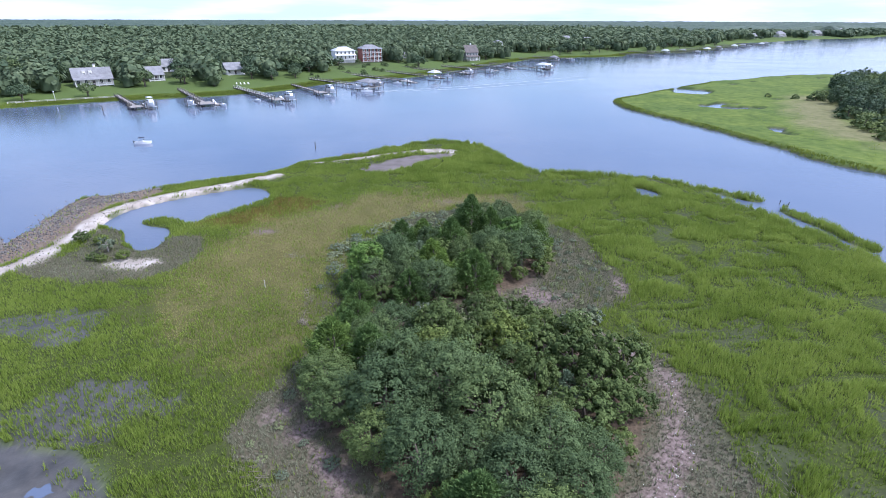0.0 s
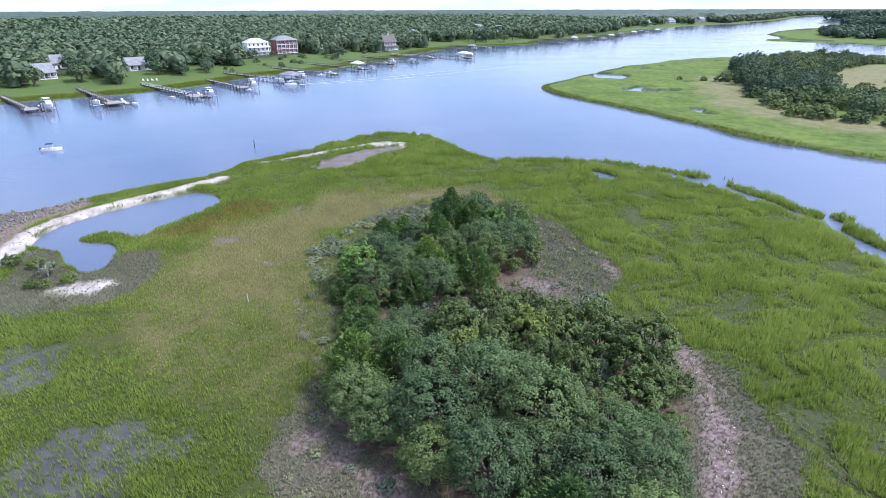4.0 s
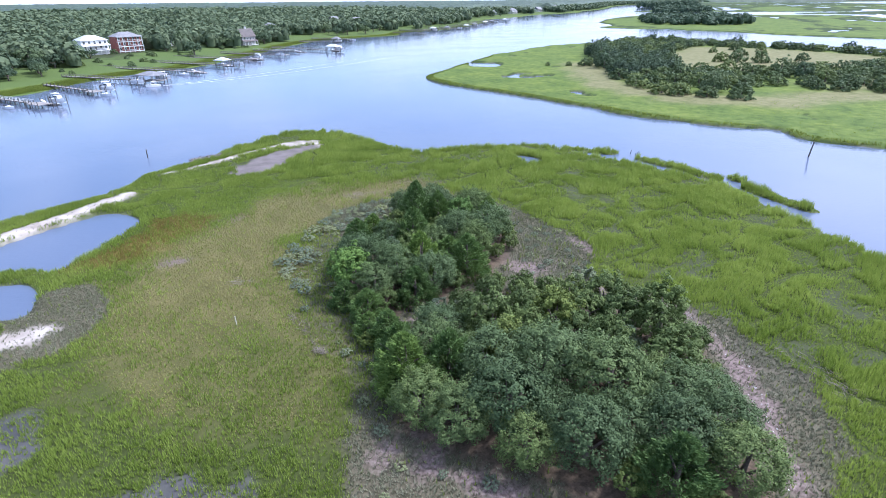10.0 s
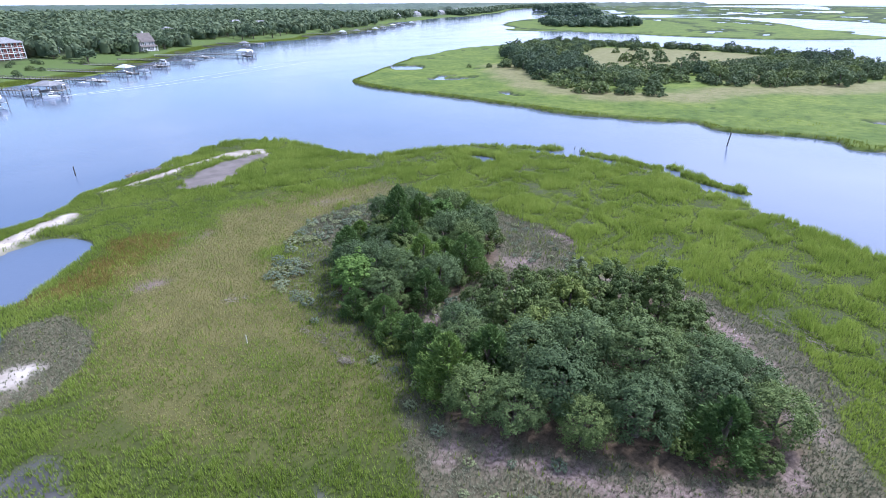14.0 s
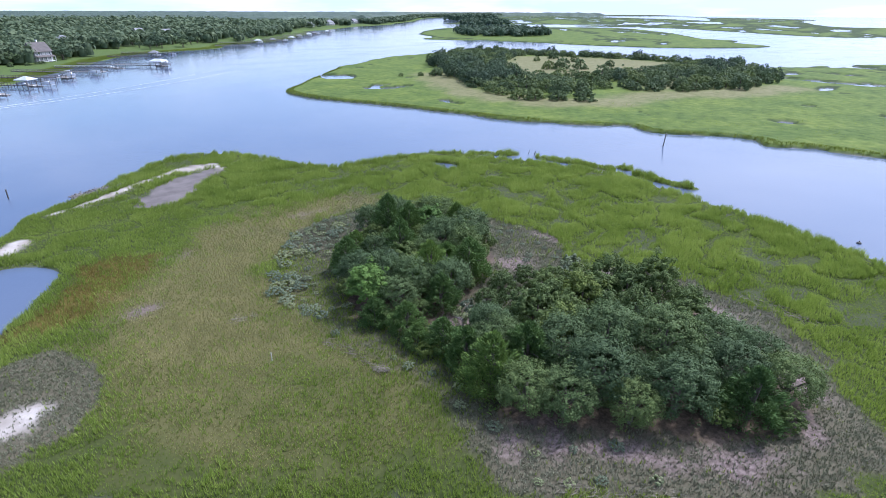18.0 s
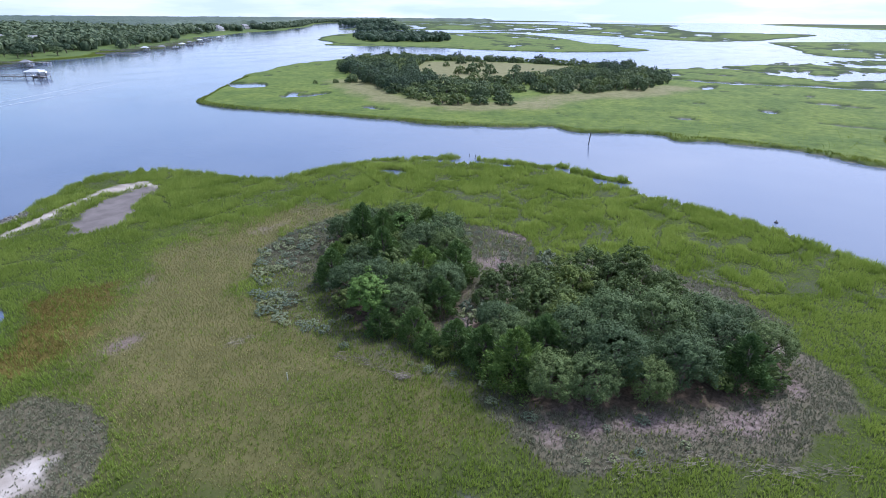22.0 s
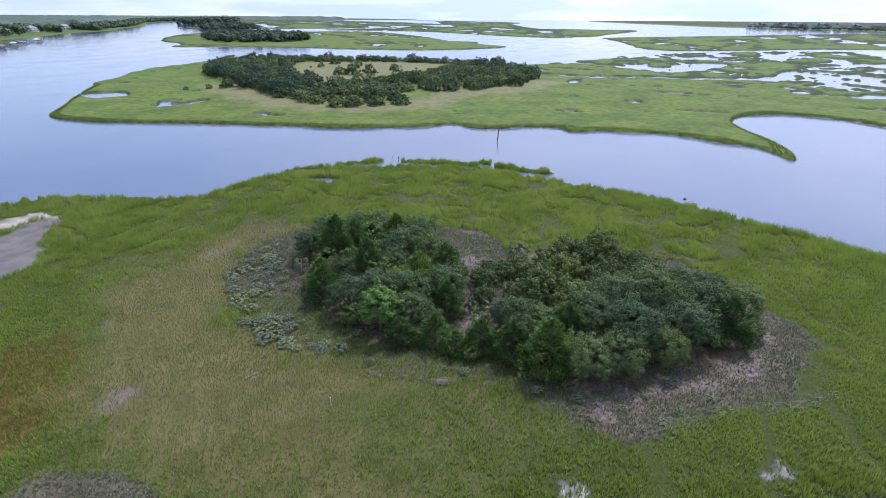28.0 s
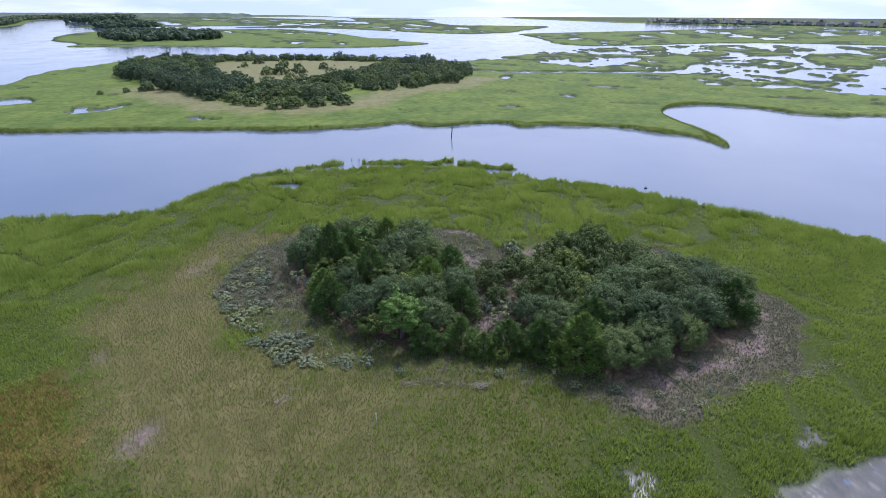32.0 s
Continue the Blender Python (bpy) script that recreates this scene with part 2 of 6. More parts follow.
ISLE2 = spline([(75.3, 254.7), (90, 272.9), (106.5, 290.1), (154.1, 332.4), (228.4, 383.8), (283.7, 391.1), (322.2, 398.3), (343.5, 356.4), (367, 285.1), (379, 221.3), (367.8, 174.7),
                (359.4, 155.9), (403.1, 125.7), (483.1, 89.5), (562.5, 49), (636.1, -28.2), (711.9, -161.4), (681.2, -445.8), (462.2, -657), (276.8, -444.8), (192.8, -172.1), (177.3, -73.3),
                (170.3, -43.1), (183.8, -32.1), (191.1, -14.1), (187.6, 0.8), (169.5, 9.1), (152.8, 9.6), (131.2, 4.6), (113.6, 1.1), (105.7, 2.1), (104.6, 5), (111.5, 7),
                (118.3, 10.5), (124, 17.4), (129.5, 31.2), (130.1, 44.8), (128.8, 56.5), (123.7, 66.2), (128.5, 70.1), (123.3, 82.6), (116.1, 96.1), (118.7, 107.6), (106.7, 123.7),
                (96.4, 153), (89, 185.7), (83.9, 201.5), (76.8, 224.5)])
ISLE3 = spline([(588.3, 750.6), (521.4, 646.3), (466.2, 600.3), (481.2, 557.4), (497.5, 530.7), (513.2, 431.7), (520.1, 330.7), (570.7, 254.4), (646.9, 226), (700.3, 280.7), (757.2, 303.4), (780.8, 359.4),
                (894.1, 435.6), (1045.9, 566.2), (1169.2, 713.9), (1109.4, 813.2), (1026.1, 898), (899.2, 956.5), (756, 894.7)])
ISLE4 = spline([(1149, 1278.4), (1117, 1215.5), (1265.6, 1088.3), (1381, 988.1), (1559.9, 833.3), (1974.5, 751.7), (2900, 1400), (3600, 2600), (2900, 2700), (2300, 2300), (2100, 2000), (1340, 1400.9)])
ISLE5 = spline([(1247.8, 883.6), (1247.6, 611.3), (1008.1, 288.7), (1046.1, 180), (1253.4, 143), (1644.2, 103.1), (1705.9, 275.1), (1766.2, 415.5), (2600, 700), (3400, 900), (4200, 1900), (3600, 1500), (1882.4, 797.5), (1478.9, 842.3)])
ISLE6 = spline([(1049.8, 119.2), (957.4, 122.1), (810.8, 86.3), (679.9, 59.1), (659.1, -7.7), (782.4, -194.5), (769.9, -424.6), (945.6, -733.6), (1381.5, -954.1), (1626.4, -709.6), (1713, -568.4), (1434.8, -236.5), (1308.3, -136.4)])
SHORE = spline([(-900, -300), (-420, 40), (-276.9, 143.3), (-185.7, 226), (-154.4, 249.4), (-111, 271.1), (-85.4, 297), (-65.5, 331.7), (-31.8, 357.6), (-0.1, 402.9), (24, 442.4), (53.3, 499.2),
                (85.1, 543.3), (117.1, 564.8), (181.3, 591.5), (214.8, 643.5), (264.8, 659), (363.5, 760), (454.3, 872.9), (488.3, 955), (556.9, 999.4), (766.2, 1179), (961.1, 1285),
                (1034, 1375), (1350, 1650), (2214, 2480), (3400, 3050), (5300, 2250), (6500, 6000), (3000, 7500), (-7500, 7500), (-7500, -2000), (-2500, -900)], cuts=4)
BARRIER = spline([(5200, 500), (2750, -60), (2400, -235), (2220, -415), (1900, -600), (1670, -760), (1480, -1100), (1600, -1732.1), (2500, -2500), (5200, -2600)], cuts=3)
CREEK = spline([(361.7, 164.6), (342, 141), (318, 119), (311, 100), (307, 84), (312, 62), (318, 46), (328, 13), (337, -22), (362, -40), (402, -55)], False)
POOL_A = spline([(402, 44), (381, 17), (396, 3), (439, -11), (470, -8), (450, 12), (417, 19)])
POOL_B = spline([(305, -39), (326, -55), (371, -56), (395, -48), (436, -64), (491, -102), (523, -133), (526, -161), (468, -150), (418, -140), (390, -146), (340, -122), (312, -106), (301, -85), (287, -61), (290, -45)])
POOL_C = spline([(248, -73), (270, -84), (286, -97), (300, -112), (340, -137), (420, -178), (440, -204), (380, -192), (260, -122), (238, -84)])
ARMS = [spline(p, False) for p in ([(326, -68), (309, -84), (280, -82), (262, -87)], [(352, -92), (366, -98), (386, -120), (384, -138)], [(412, -60), (422, -71), (418, -87), (442, -110)], [(470, -112), (450, -128), (425, -128)])]
POTHOLES = ((342, 122, 9, 4), (277, 86, 8, 3), (203, 52, 4, 3), (360, 93, 4, 7), (408, 80, 4, 8), (303, -1, 5, 8), (219, -54, 3, 10), (242, 28, 3, 9), (185, 20, 2, 8))
POOL_I2 = spline([(124.7, 306), (138.2, 292.5), (128.3, 279), (115.9, 286.3)])
WOODS_N = spline([(-15.6, 65), (-16.8, 70), (-14.8, 75.5), (-11.4, 81.6), (-6.5, 87.4), (0, 92.4), (5, 93.4), (10.5, 92.2), (14.3, 86), (14.3, 78), (11.5, 70.5), (4, 65), (-5, 61.5), (-12, 61)])
WOODS_S = spline([(-14, 55), (-15.8, 50), (-16.6, 46), (-15.8, 42), (-12, 37.6), (-9, 34.8), (-6.5, 31.2), (-2, 27), (3.5, 24.6), (7.6, 26.6), (9.8, 31), (12.8, 35.8), (15.4, 39), (17.4, 43.5), (17.4, 48), (14.5, 52), (10.5, 55.5), (2, 58.5), (-7, 60), (-12, 58.5)])
WOODS_2 = spline([(213.5, 309), (240.1, 334.3), (283.8, 365), (315.4, 376.3), (343.4, 327.8), (363.1, 256), (363.4, 196.4), (354.5, 159.1), (300, 116), (254, 110), (223, 116), (193, 137), (189, 158), (178, 158), (151, 141), (135, 156), (134, 184), (152, 214), (171, 246), (192, 281)])
MEADOW_2 = spline([(222, 250), (266, 284), (309, 304), (334, 267), (345, 222), (336, 186), (296, 178), (252, 179), (218, 190), (201, 212)])
DRY_2 = spline([(172, 262), (150, 226), (134, 196), (131, 170), (140, 146), (160, 134), (182, 134), (205, 120), (236, 106), (262, 100)], False)
WOODS_3 = spline([(581.5, 649.3), (571.5, 593), (618.5, 542.4), (696.5, 546.4), (768.9, 616.8), (822.7, 696.7), (853.6, 773.2), (719.5, 779.6)])
MEADOW = spline([(-40.9, 60.9), (-31.1, 51.2), (-22.4, 48.3), (-15.6, 57.1), (-17.6, 68.7), (-19.5, 80.3), (-8, 94.7), (8.5, 98.6), (15.3, 88.1), (18.2, 97.7), (10.3, 110.1), (-5.2, 113.8), (-20.6, 110), (-31.2, 101.3), (-38.9, 93.6), (-42.8, 82.1)])
RUST = spline([(-50.6, 94.1), (-43.8, 97.9), (-39.4, 102.7), (-37.5, 108), (-32.2, 109), (-28.3, 105.2), (-31.2, 99.4), (-37, 93.6), (-43.8, 91.7)])
SCRUB_W = spline([(-66.5, 73.5), (-62.5, 80), (-64, 88.5), (-60.3, 91), (-54.2, 81.4), (-49.3, 87), (-44.5, 86.3), (-41.6, 82), (-41.2, 77.5), (-44, 73), (-49.8, 69.8), (-57.5, 69.5), (-62.2, 70.5)])
RIDGE = spline([(-69, 70.5), (-66.4, 76.5), (-65.8, 88), (-67.2, 95), (-66.4, 100.8), (-61.8, 107.2), (-55, 113.4), (-49.4, 118.2), (-42.8, 124.4)], False)
SPIT = spline([(-39, 136), (-36, 136.6), (-28.4, 140.2), (-20.5, 145.4), (-13.5, 149.2), (-7.5, 152.4), (-2.5, 151.6), (-0.4, 147)], False)
MUDSPIT = spline([(-22.4, 134.8), (-17.5, 140.6), (-12, 145), (-6.5, 147.8), (-2.2, 147), (-2.2, 143.8), (-7.5, 139.8), (-11.4, 136), (-13.6, 130.4), (-18.6, 128.4), (-22.3, 130.2)])
MUDPATCH = spline([(-60.3, 59.9), (-52.6, 62.3), (-46.2, 62.3), (-42.8, 56), (-45.8, 52.6), (-53.6, 54.1)])
SHELLS = spline([(-76.8, 72.4), (-72.4, 82), (-73.3, 94.5), (-74.2, 104), (-68.9, 109.8)], False)
BARE_S = spline([(-18.2, 43), (-16.6, 40.2), (-13.4, 37.4), (-10.4, 33.0), (-7.6, 29.4), (-2.5, 26.0), (1, 24.8), (4.4, 25.3)], False)
BARE_E = spline([(15.6, 56.2), (18.6, 52.6), (20.4, 48.4), (19.7, 43.2), (18, 38.6), (14.6, 34.2), (11.4, 30.2), (8.6, 26.6)], False)
RIM_E = spline([(11.7, 57.2), (16.4, 55.8), (20.2, 53.4), (22.2, 48.8), (25, 45.8), (24.4, 42.4), (22, 38.4), (22.3, 33.2), (17.4, 28.4), (12, 24.8), (9, 21.6), (4.5, 19.4), (-1.5, 21), (-5.5, 23.6), (-9.2, 24.6), (-11.6, 28), (-14.4, 32.2), (-19.6, 36.2), (-22.7, 40.2), (-20.8, 44.8),
                (-19.2, 50.3), (-18.6, 54.2), (-19.2, 59), (-20.6, 65.8), (-20.2, 72.5), (-19.6, 79.3), (-15.2, 89), (-8.2, 98), (-1.5, 101.6), (6.8, 101.2), (15.3, 96), (20.2, 87), (22.4, 75.6), (22.4, 66.9), (16.6, 61)])


def maze(x, y):
    """Ponds and winding creeks of the outer salt marsh: positive on land."""
    near = np.sqrt((x + 40) ** 2 + (y - 20) ** 2)
    s = 1 + np.clip((near - 260) / 560, 0, 4)
    wx = x + 6 * s * (fbm(x / 14, y / 14, 31) - 0.5)
    wy = y + 6 * s * (fbm(x / 14, y / 14, 37) - 0.5)
    ponds = (fbm(wx / (11 * s), wy / (14 * s), 11, 3) - 0.5) * 24 * s
    creeks = (np.abs(fbm(wx / (24 * s) + 9, wy / (24 * s), 17, 2) - 0.5) - 0.018) * 36 * s
    return np.minimum(ponds + 1.6 * s, creeks)


def land_fields(x, y):
    """Signed shore distances of every body of land, ragged at the edge."""
    r = np.sqrt((x + 35) ** 2 + (y - 20) ** 2)
    rag = np.clip(r / 90, 1.0, 4.0)
    jx = x + rag * 1.5 * (fbm(x / (5 * rag), y / (5 * rag), 3, 2) - 0.5) * 2
    jy = y + rag * 1.5 * (fbm(x / (5 * rag), y / (5 * rag), 8, 2) - 0.5) * 2
    isle = signed(jx, jy, ISLE)
    isle = np.minimum(isle, -signed(jx * 0.25 + x * 0.75, jy * 0.25 + y * 0.75, POND, 20))
    isle = np.minimum(isle, -signed(jx, jy, POOL, 20))
    for p in ISLETS:
        isle = np.maximum(isle, along(jx, jy, p, 1.5))
    marsh = signed(jx, jy, ISLE2)
    lab = ramp01(x * 0.75 - y * 0.66, 120, 330)
    pools = (0.835 - fbm(x / 11, y / 13, 23, 2)) * 40
    marsh = np.minimum(marsh, np.where(signed(x, y, WOODS_2) > -20, 60, np.maximum(pools, 14 - marsh)))
    marsh = np.minimum(marsh, np.where(lab > 0, maze(x, y) + 16 * (1 - lab) ** 2, 60))
    for p, w in ((CREEK, 5.0),):
        marsh = np.minimum(marsh, -along(jx, jy, p, w))
    for px_, py_, ra, rb in POTHOLES:
        near = (np.abs(x - px_) < 30) & (np.abs(y - py_) < 30)
        marsh = np.where(near, np.minimum(marsh, (np.hypot((jx - px_) / ra, (jy - py_) / rb) - 1) * min(ra, rb)), marsh)
    tufts = (fbm(x / 15, y / 11, 19, 2) - 0.66) * 40
    for p in (POOL_A, POOL_I2):
        marsh = np.minimum(marsh, -signed(jx, jy, p, 60))
    for p in (POOL_B, POOL_C):
        marsh = np.minimum(marsh, np.maximum(-signed(jx, jy, p, 60), tufts))
    for p in ARMS:
        marsh = np.maximum(marsh, along(jx, jy, p, 4.0))
    far = np.maximum.reduce([signed(jx, jy, p, 120) for p in (ISLE4, ISLE5, ISLE6)])
    far = np.minimum(far, maze(x, y) + 9)
    three = np.minimum(signed(jx, jy, ISLE3, 120), np.maximum(maze(x, y) + 11, signed(x, y, WOODS_3, 120) + 60))
    three = np.minimum(three, np.where(x + y * 0.2 < 640, 120, three))
    main = signed(jx, jy, SHORE, 400)
    bar = signed(jx, jy, BARRIER, 200)
    return isle, marsh, np.maximum(three, far), main, bar


def ground_height(x, y, fields=None):
    isle, marsh, far, main, bar = fields or land_fields(x, y)
    bank = lambda d, w, top: np.where(d > 0, top * (1 - np.exp(-d / w)), np.maximum(d * 0.35, -1.6))
    z = bank(isle, 0.7, 0.42)
    apron = np.where((x + y < 8) & (x < -6) & (isle > -7) & (isle <= 0), 0.11 + 0.016 * isle + 0.26 * (fbm(x / 1.7, y / 1.7, 103) - 0.5), -2)
    z = np.maximum(z, apron)
    core = np.maximum(signed(x, y, WOODS_N), signed(x, y, WOODS_S))
    z = z + np.where(isle > 0, 0.55 * ramp01(core, -6, 5), 0)
    z = z + np.where(isle > 0, 0.35 * ramp01(along(x, y, RIDGE, 3.0), -1.5, 2.5) + 0.25 * ramp01(along(x, y, SPIT, 2.5), -1, 2), 0)
    z = z + np.where(isle > 0, 0.10 * (fbm(x / 3.0, y / 3.0, 41) - 0.5), 0)
    z = np.maximum(z, bank(marsh, 0.7, 0.85) + np.where(marsh > 0, 1.2 * ramp01(signed(x, y, WOODS_2), -25, 30), 0))
    z = np.maximum(z, bank(far, 3.0, 0.9))
    z = np.maximum(z, bank(main, 3.0, 0.6) + np.where(main > 0, 2.6 * ramp01(main, 8, 70) + 5 * ramp01(main, 80, 400), 0))
    z = np.maximum(z, bank(bar, 5.0, 2.5))
    return z


def zones(x, y, fields=None):
    """What covers the ground: weights 0 to 1 by name."""
    isle, marsh, far, main, bar = fields or land_fields(x, y)
    n = fbm(x / 2.2, y / 2.2, 51) - 0.5
    m = fbm(x / 9.0, y / 9.0, 57) - 0.5
    sand = np.maximum.reduce([along(x, y, RIDGE, 1.9) + 2.6 * n, along(x, y, SPIT, 1.2) + 2.0 * n - 0.8 * ramp01(-x, 28, 34), 2.8 - np.hypot((x + 50.0) / 1.5, (y - 75.4) / 0.9) + 3.5 * n, 2.6 - np.hypot((x + 5.0) / 2.1, (y - 151.2) / 0.95) + 2.4 * n])
    sand = np.where(isle > -0.5, ramp01(sand, -0.5, 0.9), 0)
    soil = np.maximum.reduce([along(x, y, BARE_S, 0.9) + 3.4 * n + 3 * m, along(x, y, BARE_E, 1.2) + 3.6 * n, 1.7 - np.hypot((x - 21.9) / 0.75, (y - 68.6) / 2.7) + 1.8 * n,
                              1.2 - np.hypot((x + 34.6) / 1.9, (y - 89.2) / 1.0) + 0.5 * n, 1.4 - np.hypot((x - 9.5) / 2.6, (y - 65.5) / 1.4) + 3.4 * n,
                              1.6 - np.hypot((x + 7.4) / 1.5, (y - 60.4) / 1.2) + 1.5 * n, 1.5 - np.hypot((x + 15.5) / 1.2, (y - 40.5) / 1.2) + 3 * n, 0.9 - np.hypot((x + 1.5) / 3.0, (y - 106) / 1.2) + 2 * n, 1.5 - np.hypot((x + 27) / 2.4, (y - 103) / 1.0) * 0.8 + 3 * n - 1.2])
    soil = np.where(isle > -0.5, ramp01(soil, -0.9, 1.2), 0)
    shell = ramp01(along(x, y, SHELLS, 6.0) + 3 * n, -1, 1.5)
    scrub = ramp01(signed(x, y, RIM_E) + 3.0 * n + 2.5 * m, -0.6, 0.8) * (1 - 0.5 * ramp01(-x, 8, 14) * ramp01(y, 44, 52))
    scrub = np.maximum(scrub, ramp01(signed(x, y, SCRUB_W) + 2.5 * n + 1.5 * m, -0.6, 0.8))
    wood = ramp01(np.maximum(signed(x, y, WOODS_N), signed(x, y, WOODS_S)) + 2 * n, -0.4, 1.6)
    mud = np.maximum.reduce([signed(x, y, MUDPATCH) + 3 * n - 1, 5.0 - np.hypot((x + 38) / 1.6, (y - 43) / 1.0) + 5 * n,
                             0.6 - np.hypot((x + 20) / 1.6, (y - 29) / 1.8) + 5 * n])
    outer = ramp01(34 - isle, 0, 12) * ramp01(x + 0.45 * y, 28, 42) * (isle > 0)
    thin = outer * ramp01(0.40 - fbm(x / 5.0, y / 4.2, 101, 2), 0, 0.05)
    mud = np.where(isle > -8, np.maximum(ramp01(np.maximum(mud, 0.25 - isle * 0.6), -0.6, 0.9), 0.25 * thin), 0)
    mud = np.maximum(mud, np.where(marsh > -3, ramp01(0.2 - marsh, 0, 1.0), 0))
    flat = np.where(isle > 0, ramp01(signed(x, y, MUDSPIT) + 0.4 + 4.5 * n, -0.6, 0.9), 0)
    # the dark edge of tall bank grass put into ground colour, widening with range
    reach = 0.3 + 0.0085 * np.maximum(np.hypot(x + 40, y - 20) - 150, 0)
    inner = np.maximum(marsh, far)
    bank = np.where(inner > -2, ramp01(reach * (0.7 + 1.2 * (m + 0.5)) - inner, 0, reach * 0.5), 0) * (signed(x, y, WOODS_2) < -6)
    # thins southward: taller grass mixes in, putting the backlit darkness into the cover
    meadow = ramp01(signed(x, y, MEADOW) + 6 * n + 10 * m, -4, 6) * (1 - (0.30 + 1.0 * m) * ramp01(82 - y, 0, 22))
    rust = ramp01(signed(x, y, RUST) + 4 * n, -2.5, 2)
    dry = ramp01(np.maximum.reduce([signed(x, y, MEADOW_2), along(x, y, DRY_2, 9.0), 9 - np.hypot((x - 226) / 2.2, (y - 142) / 1.5)]) + 14 * m, -7, 6)
    lawn = ramp01(main + 10 * m, 13, 20)
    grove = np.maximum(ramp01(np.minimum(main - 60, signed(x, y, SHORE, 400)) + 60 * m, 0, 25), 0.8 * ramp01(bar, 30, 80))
    return dict(thin=thin, outer=outer, thatch=ramp01(isle, 0, 1), bank=bank, flat=flat, sand=sand, soil=soil, shell=shell, scrub=scrub, wood=wood, mud=mud, meadow=meadow, rust=rust, dry=dry, lawn=lawn, grove=grove, isle=isle)


# ---------------------------------------------------------------- materials
def material(name, rough=0.8, metal=0.0):
    m = bpy.data.materials.new(name)
    m.use_nodes = True
    b = m.node_tree.nodes["Principled BSDF"]
    b.inputs["Roughness"].default_value = rough
    b.inputs["Metallic"].default_value = metal
    return m, m.node_tree.nodes, m.node_tree.links, b


def node_noise(nodes, links, scale, detail=4.0, vec=None, rough=0.6):
    t = nodes.new("ShaderNodeTexNoise")
    t.inputs["Scale"].default_value = scale
    t.inputs["Detail"].default_value = detail
    t.inputs["Roughness"].default_value = rough
    if vec is not None:
        links.new(vec, t.inputs["Vector"])
    return t.outputs["Fac"]


def node_ramp(nodes, links, fac, stops):
    r = nodes.new("ShaderNodeValToRGB")
    e = r.color_ramp.elements
    while len(e) < len(stops):
        e.new(0.5)
    for k, (p, c) in enumerate(stops):
        e[k].position, e[k].color = p, (*c, 1)
    links.new(fac, r.inputs["Fac"])
    return r.outputs["Color"]


def node_mix(nodes, links, fac, a, b, blend="MIX"):
    x = nodes.new("ShaderNodeMix")
    x.data_type, x.blend_type = "RGBA", blend
    for key, v in (("Factor", fac), ("A", a), ("B", b)):
        if isinstance(v, (int, float)):
            x.inputs[key].default_value = v
        elif isinstance(v, tuple):
            x.inputs[key].default_value = (*v, 1)
        else:
            links.new(v, x.inputs[key])
    return x.outputs["Result"]


def node_bump(nodes, links, height, strength, distance, bsdf):
    b = nodes.new("ShaderNodeBump")
    b.inputs["Strength"].default_value, b.inputs["Distance"].default_value = strength, distance
    links.new(height, b.inputs["Height"])
    links.new(b.outputs["Normal"], bsdf.inputs["Normal"])


def object_vec(nodes):
    return nodes.new("ShaderNodeTexCoord").outputs["Object"]


def world_vec(nodes):
    return nodes.new("ShaderNodeNewGeometry").outputs["Position"]


def varied(name, dark, mid, light, big=0.08, small=1.5, rough=0.8, bump=0.3, metal=0.0, islands=0.0, dist=0.05):
    """Colour varied at two scales, with relief; islands: how much each loose piece differs."""
    m, n, l, b = material(name, rough, metal)
    v = object_vec(n)
    a = node_noise(n, l, big, 3, v)
    c = node_noise(n, l, small, 5, v)
    mixed = n.new("ShaderNodeMath")
    mixed.operation = "MULTIPLY_ADD"
    mixed.inputs[1].default_value = 0.5
    half = n.new("ShaderNodeMath")
    half.operation = "MULTIPLY"
    half.inputs[1].default_value = 0.5
    l.new(c, half.inputs[0])
    l.new(a, mixed.inputs[0])
    l.new(half.outputs[0], mixed.inputs[2])
    col = node_ramp(n, l, mixed.outputs[0], [(0.34, dark), (0.5, mid), (0.66, light)])
    if islands:
        g = n.new("ShaderNodeNewGeometry")
        k = node_ramp(n, l, g.outputs["Random Per Island"], [(0.0, (1 - islands,) * 3), (1.0, (1 + islands,) * 3)])
        col = node_mix(n, l, 1.0, col, k, "MULTIPLY")
    l.new(col, b.inputs["Base Color"])
    if bump:
        node_bump(n, l, c, bump, dist, b)
    return m


def soft_leaf(nodes, links, bsdf, col, share):
    """Lets part of the light through a leaf or blade."""
    t = nodes.new("ShaderNodeBsdfTranslucent")
    mix = nodes.new("ShaderNodeMixShader")
    mix.inputs["Fac"].default_value = share
    links.new(col, t.inputs["Color"])
    links.new(bsdf.outputs["BSDF"], mix.inputs[1])
    links.new(t.outputs["BSDF"], mix.inputs[2])
    links.new(mix.outputs["Shader"], nodes["Material Output"].inputs["Surface"])


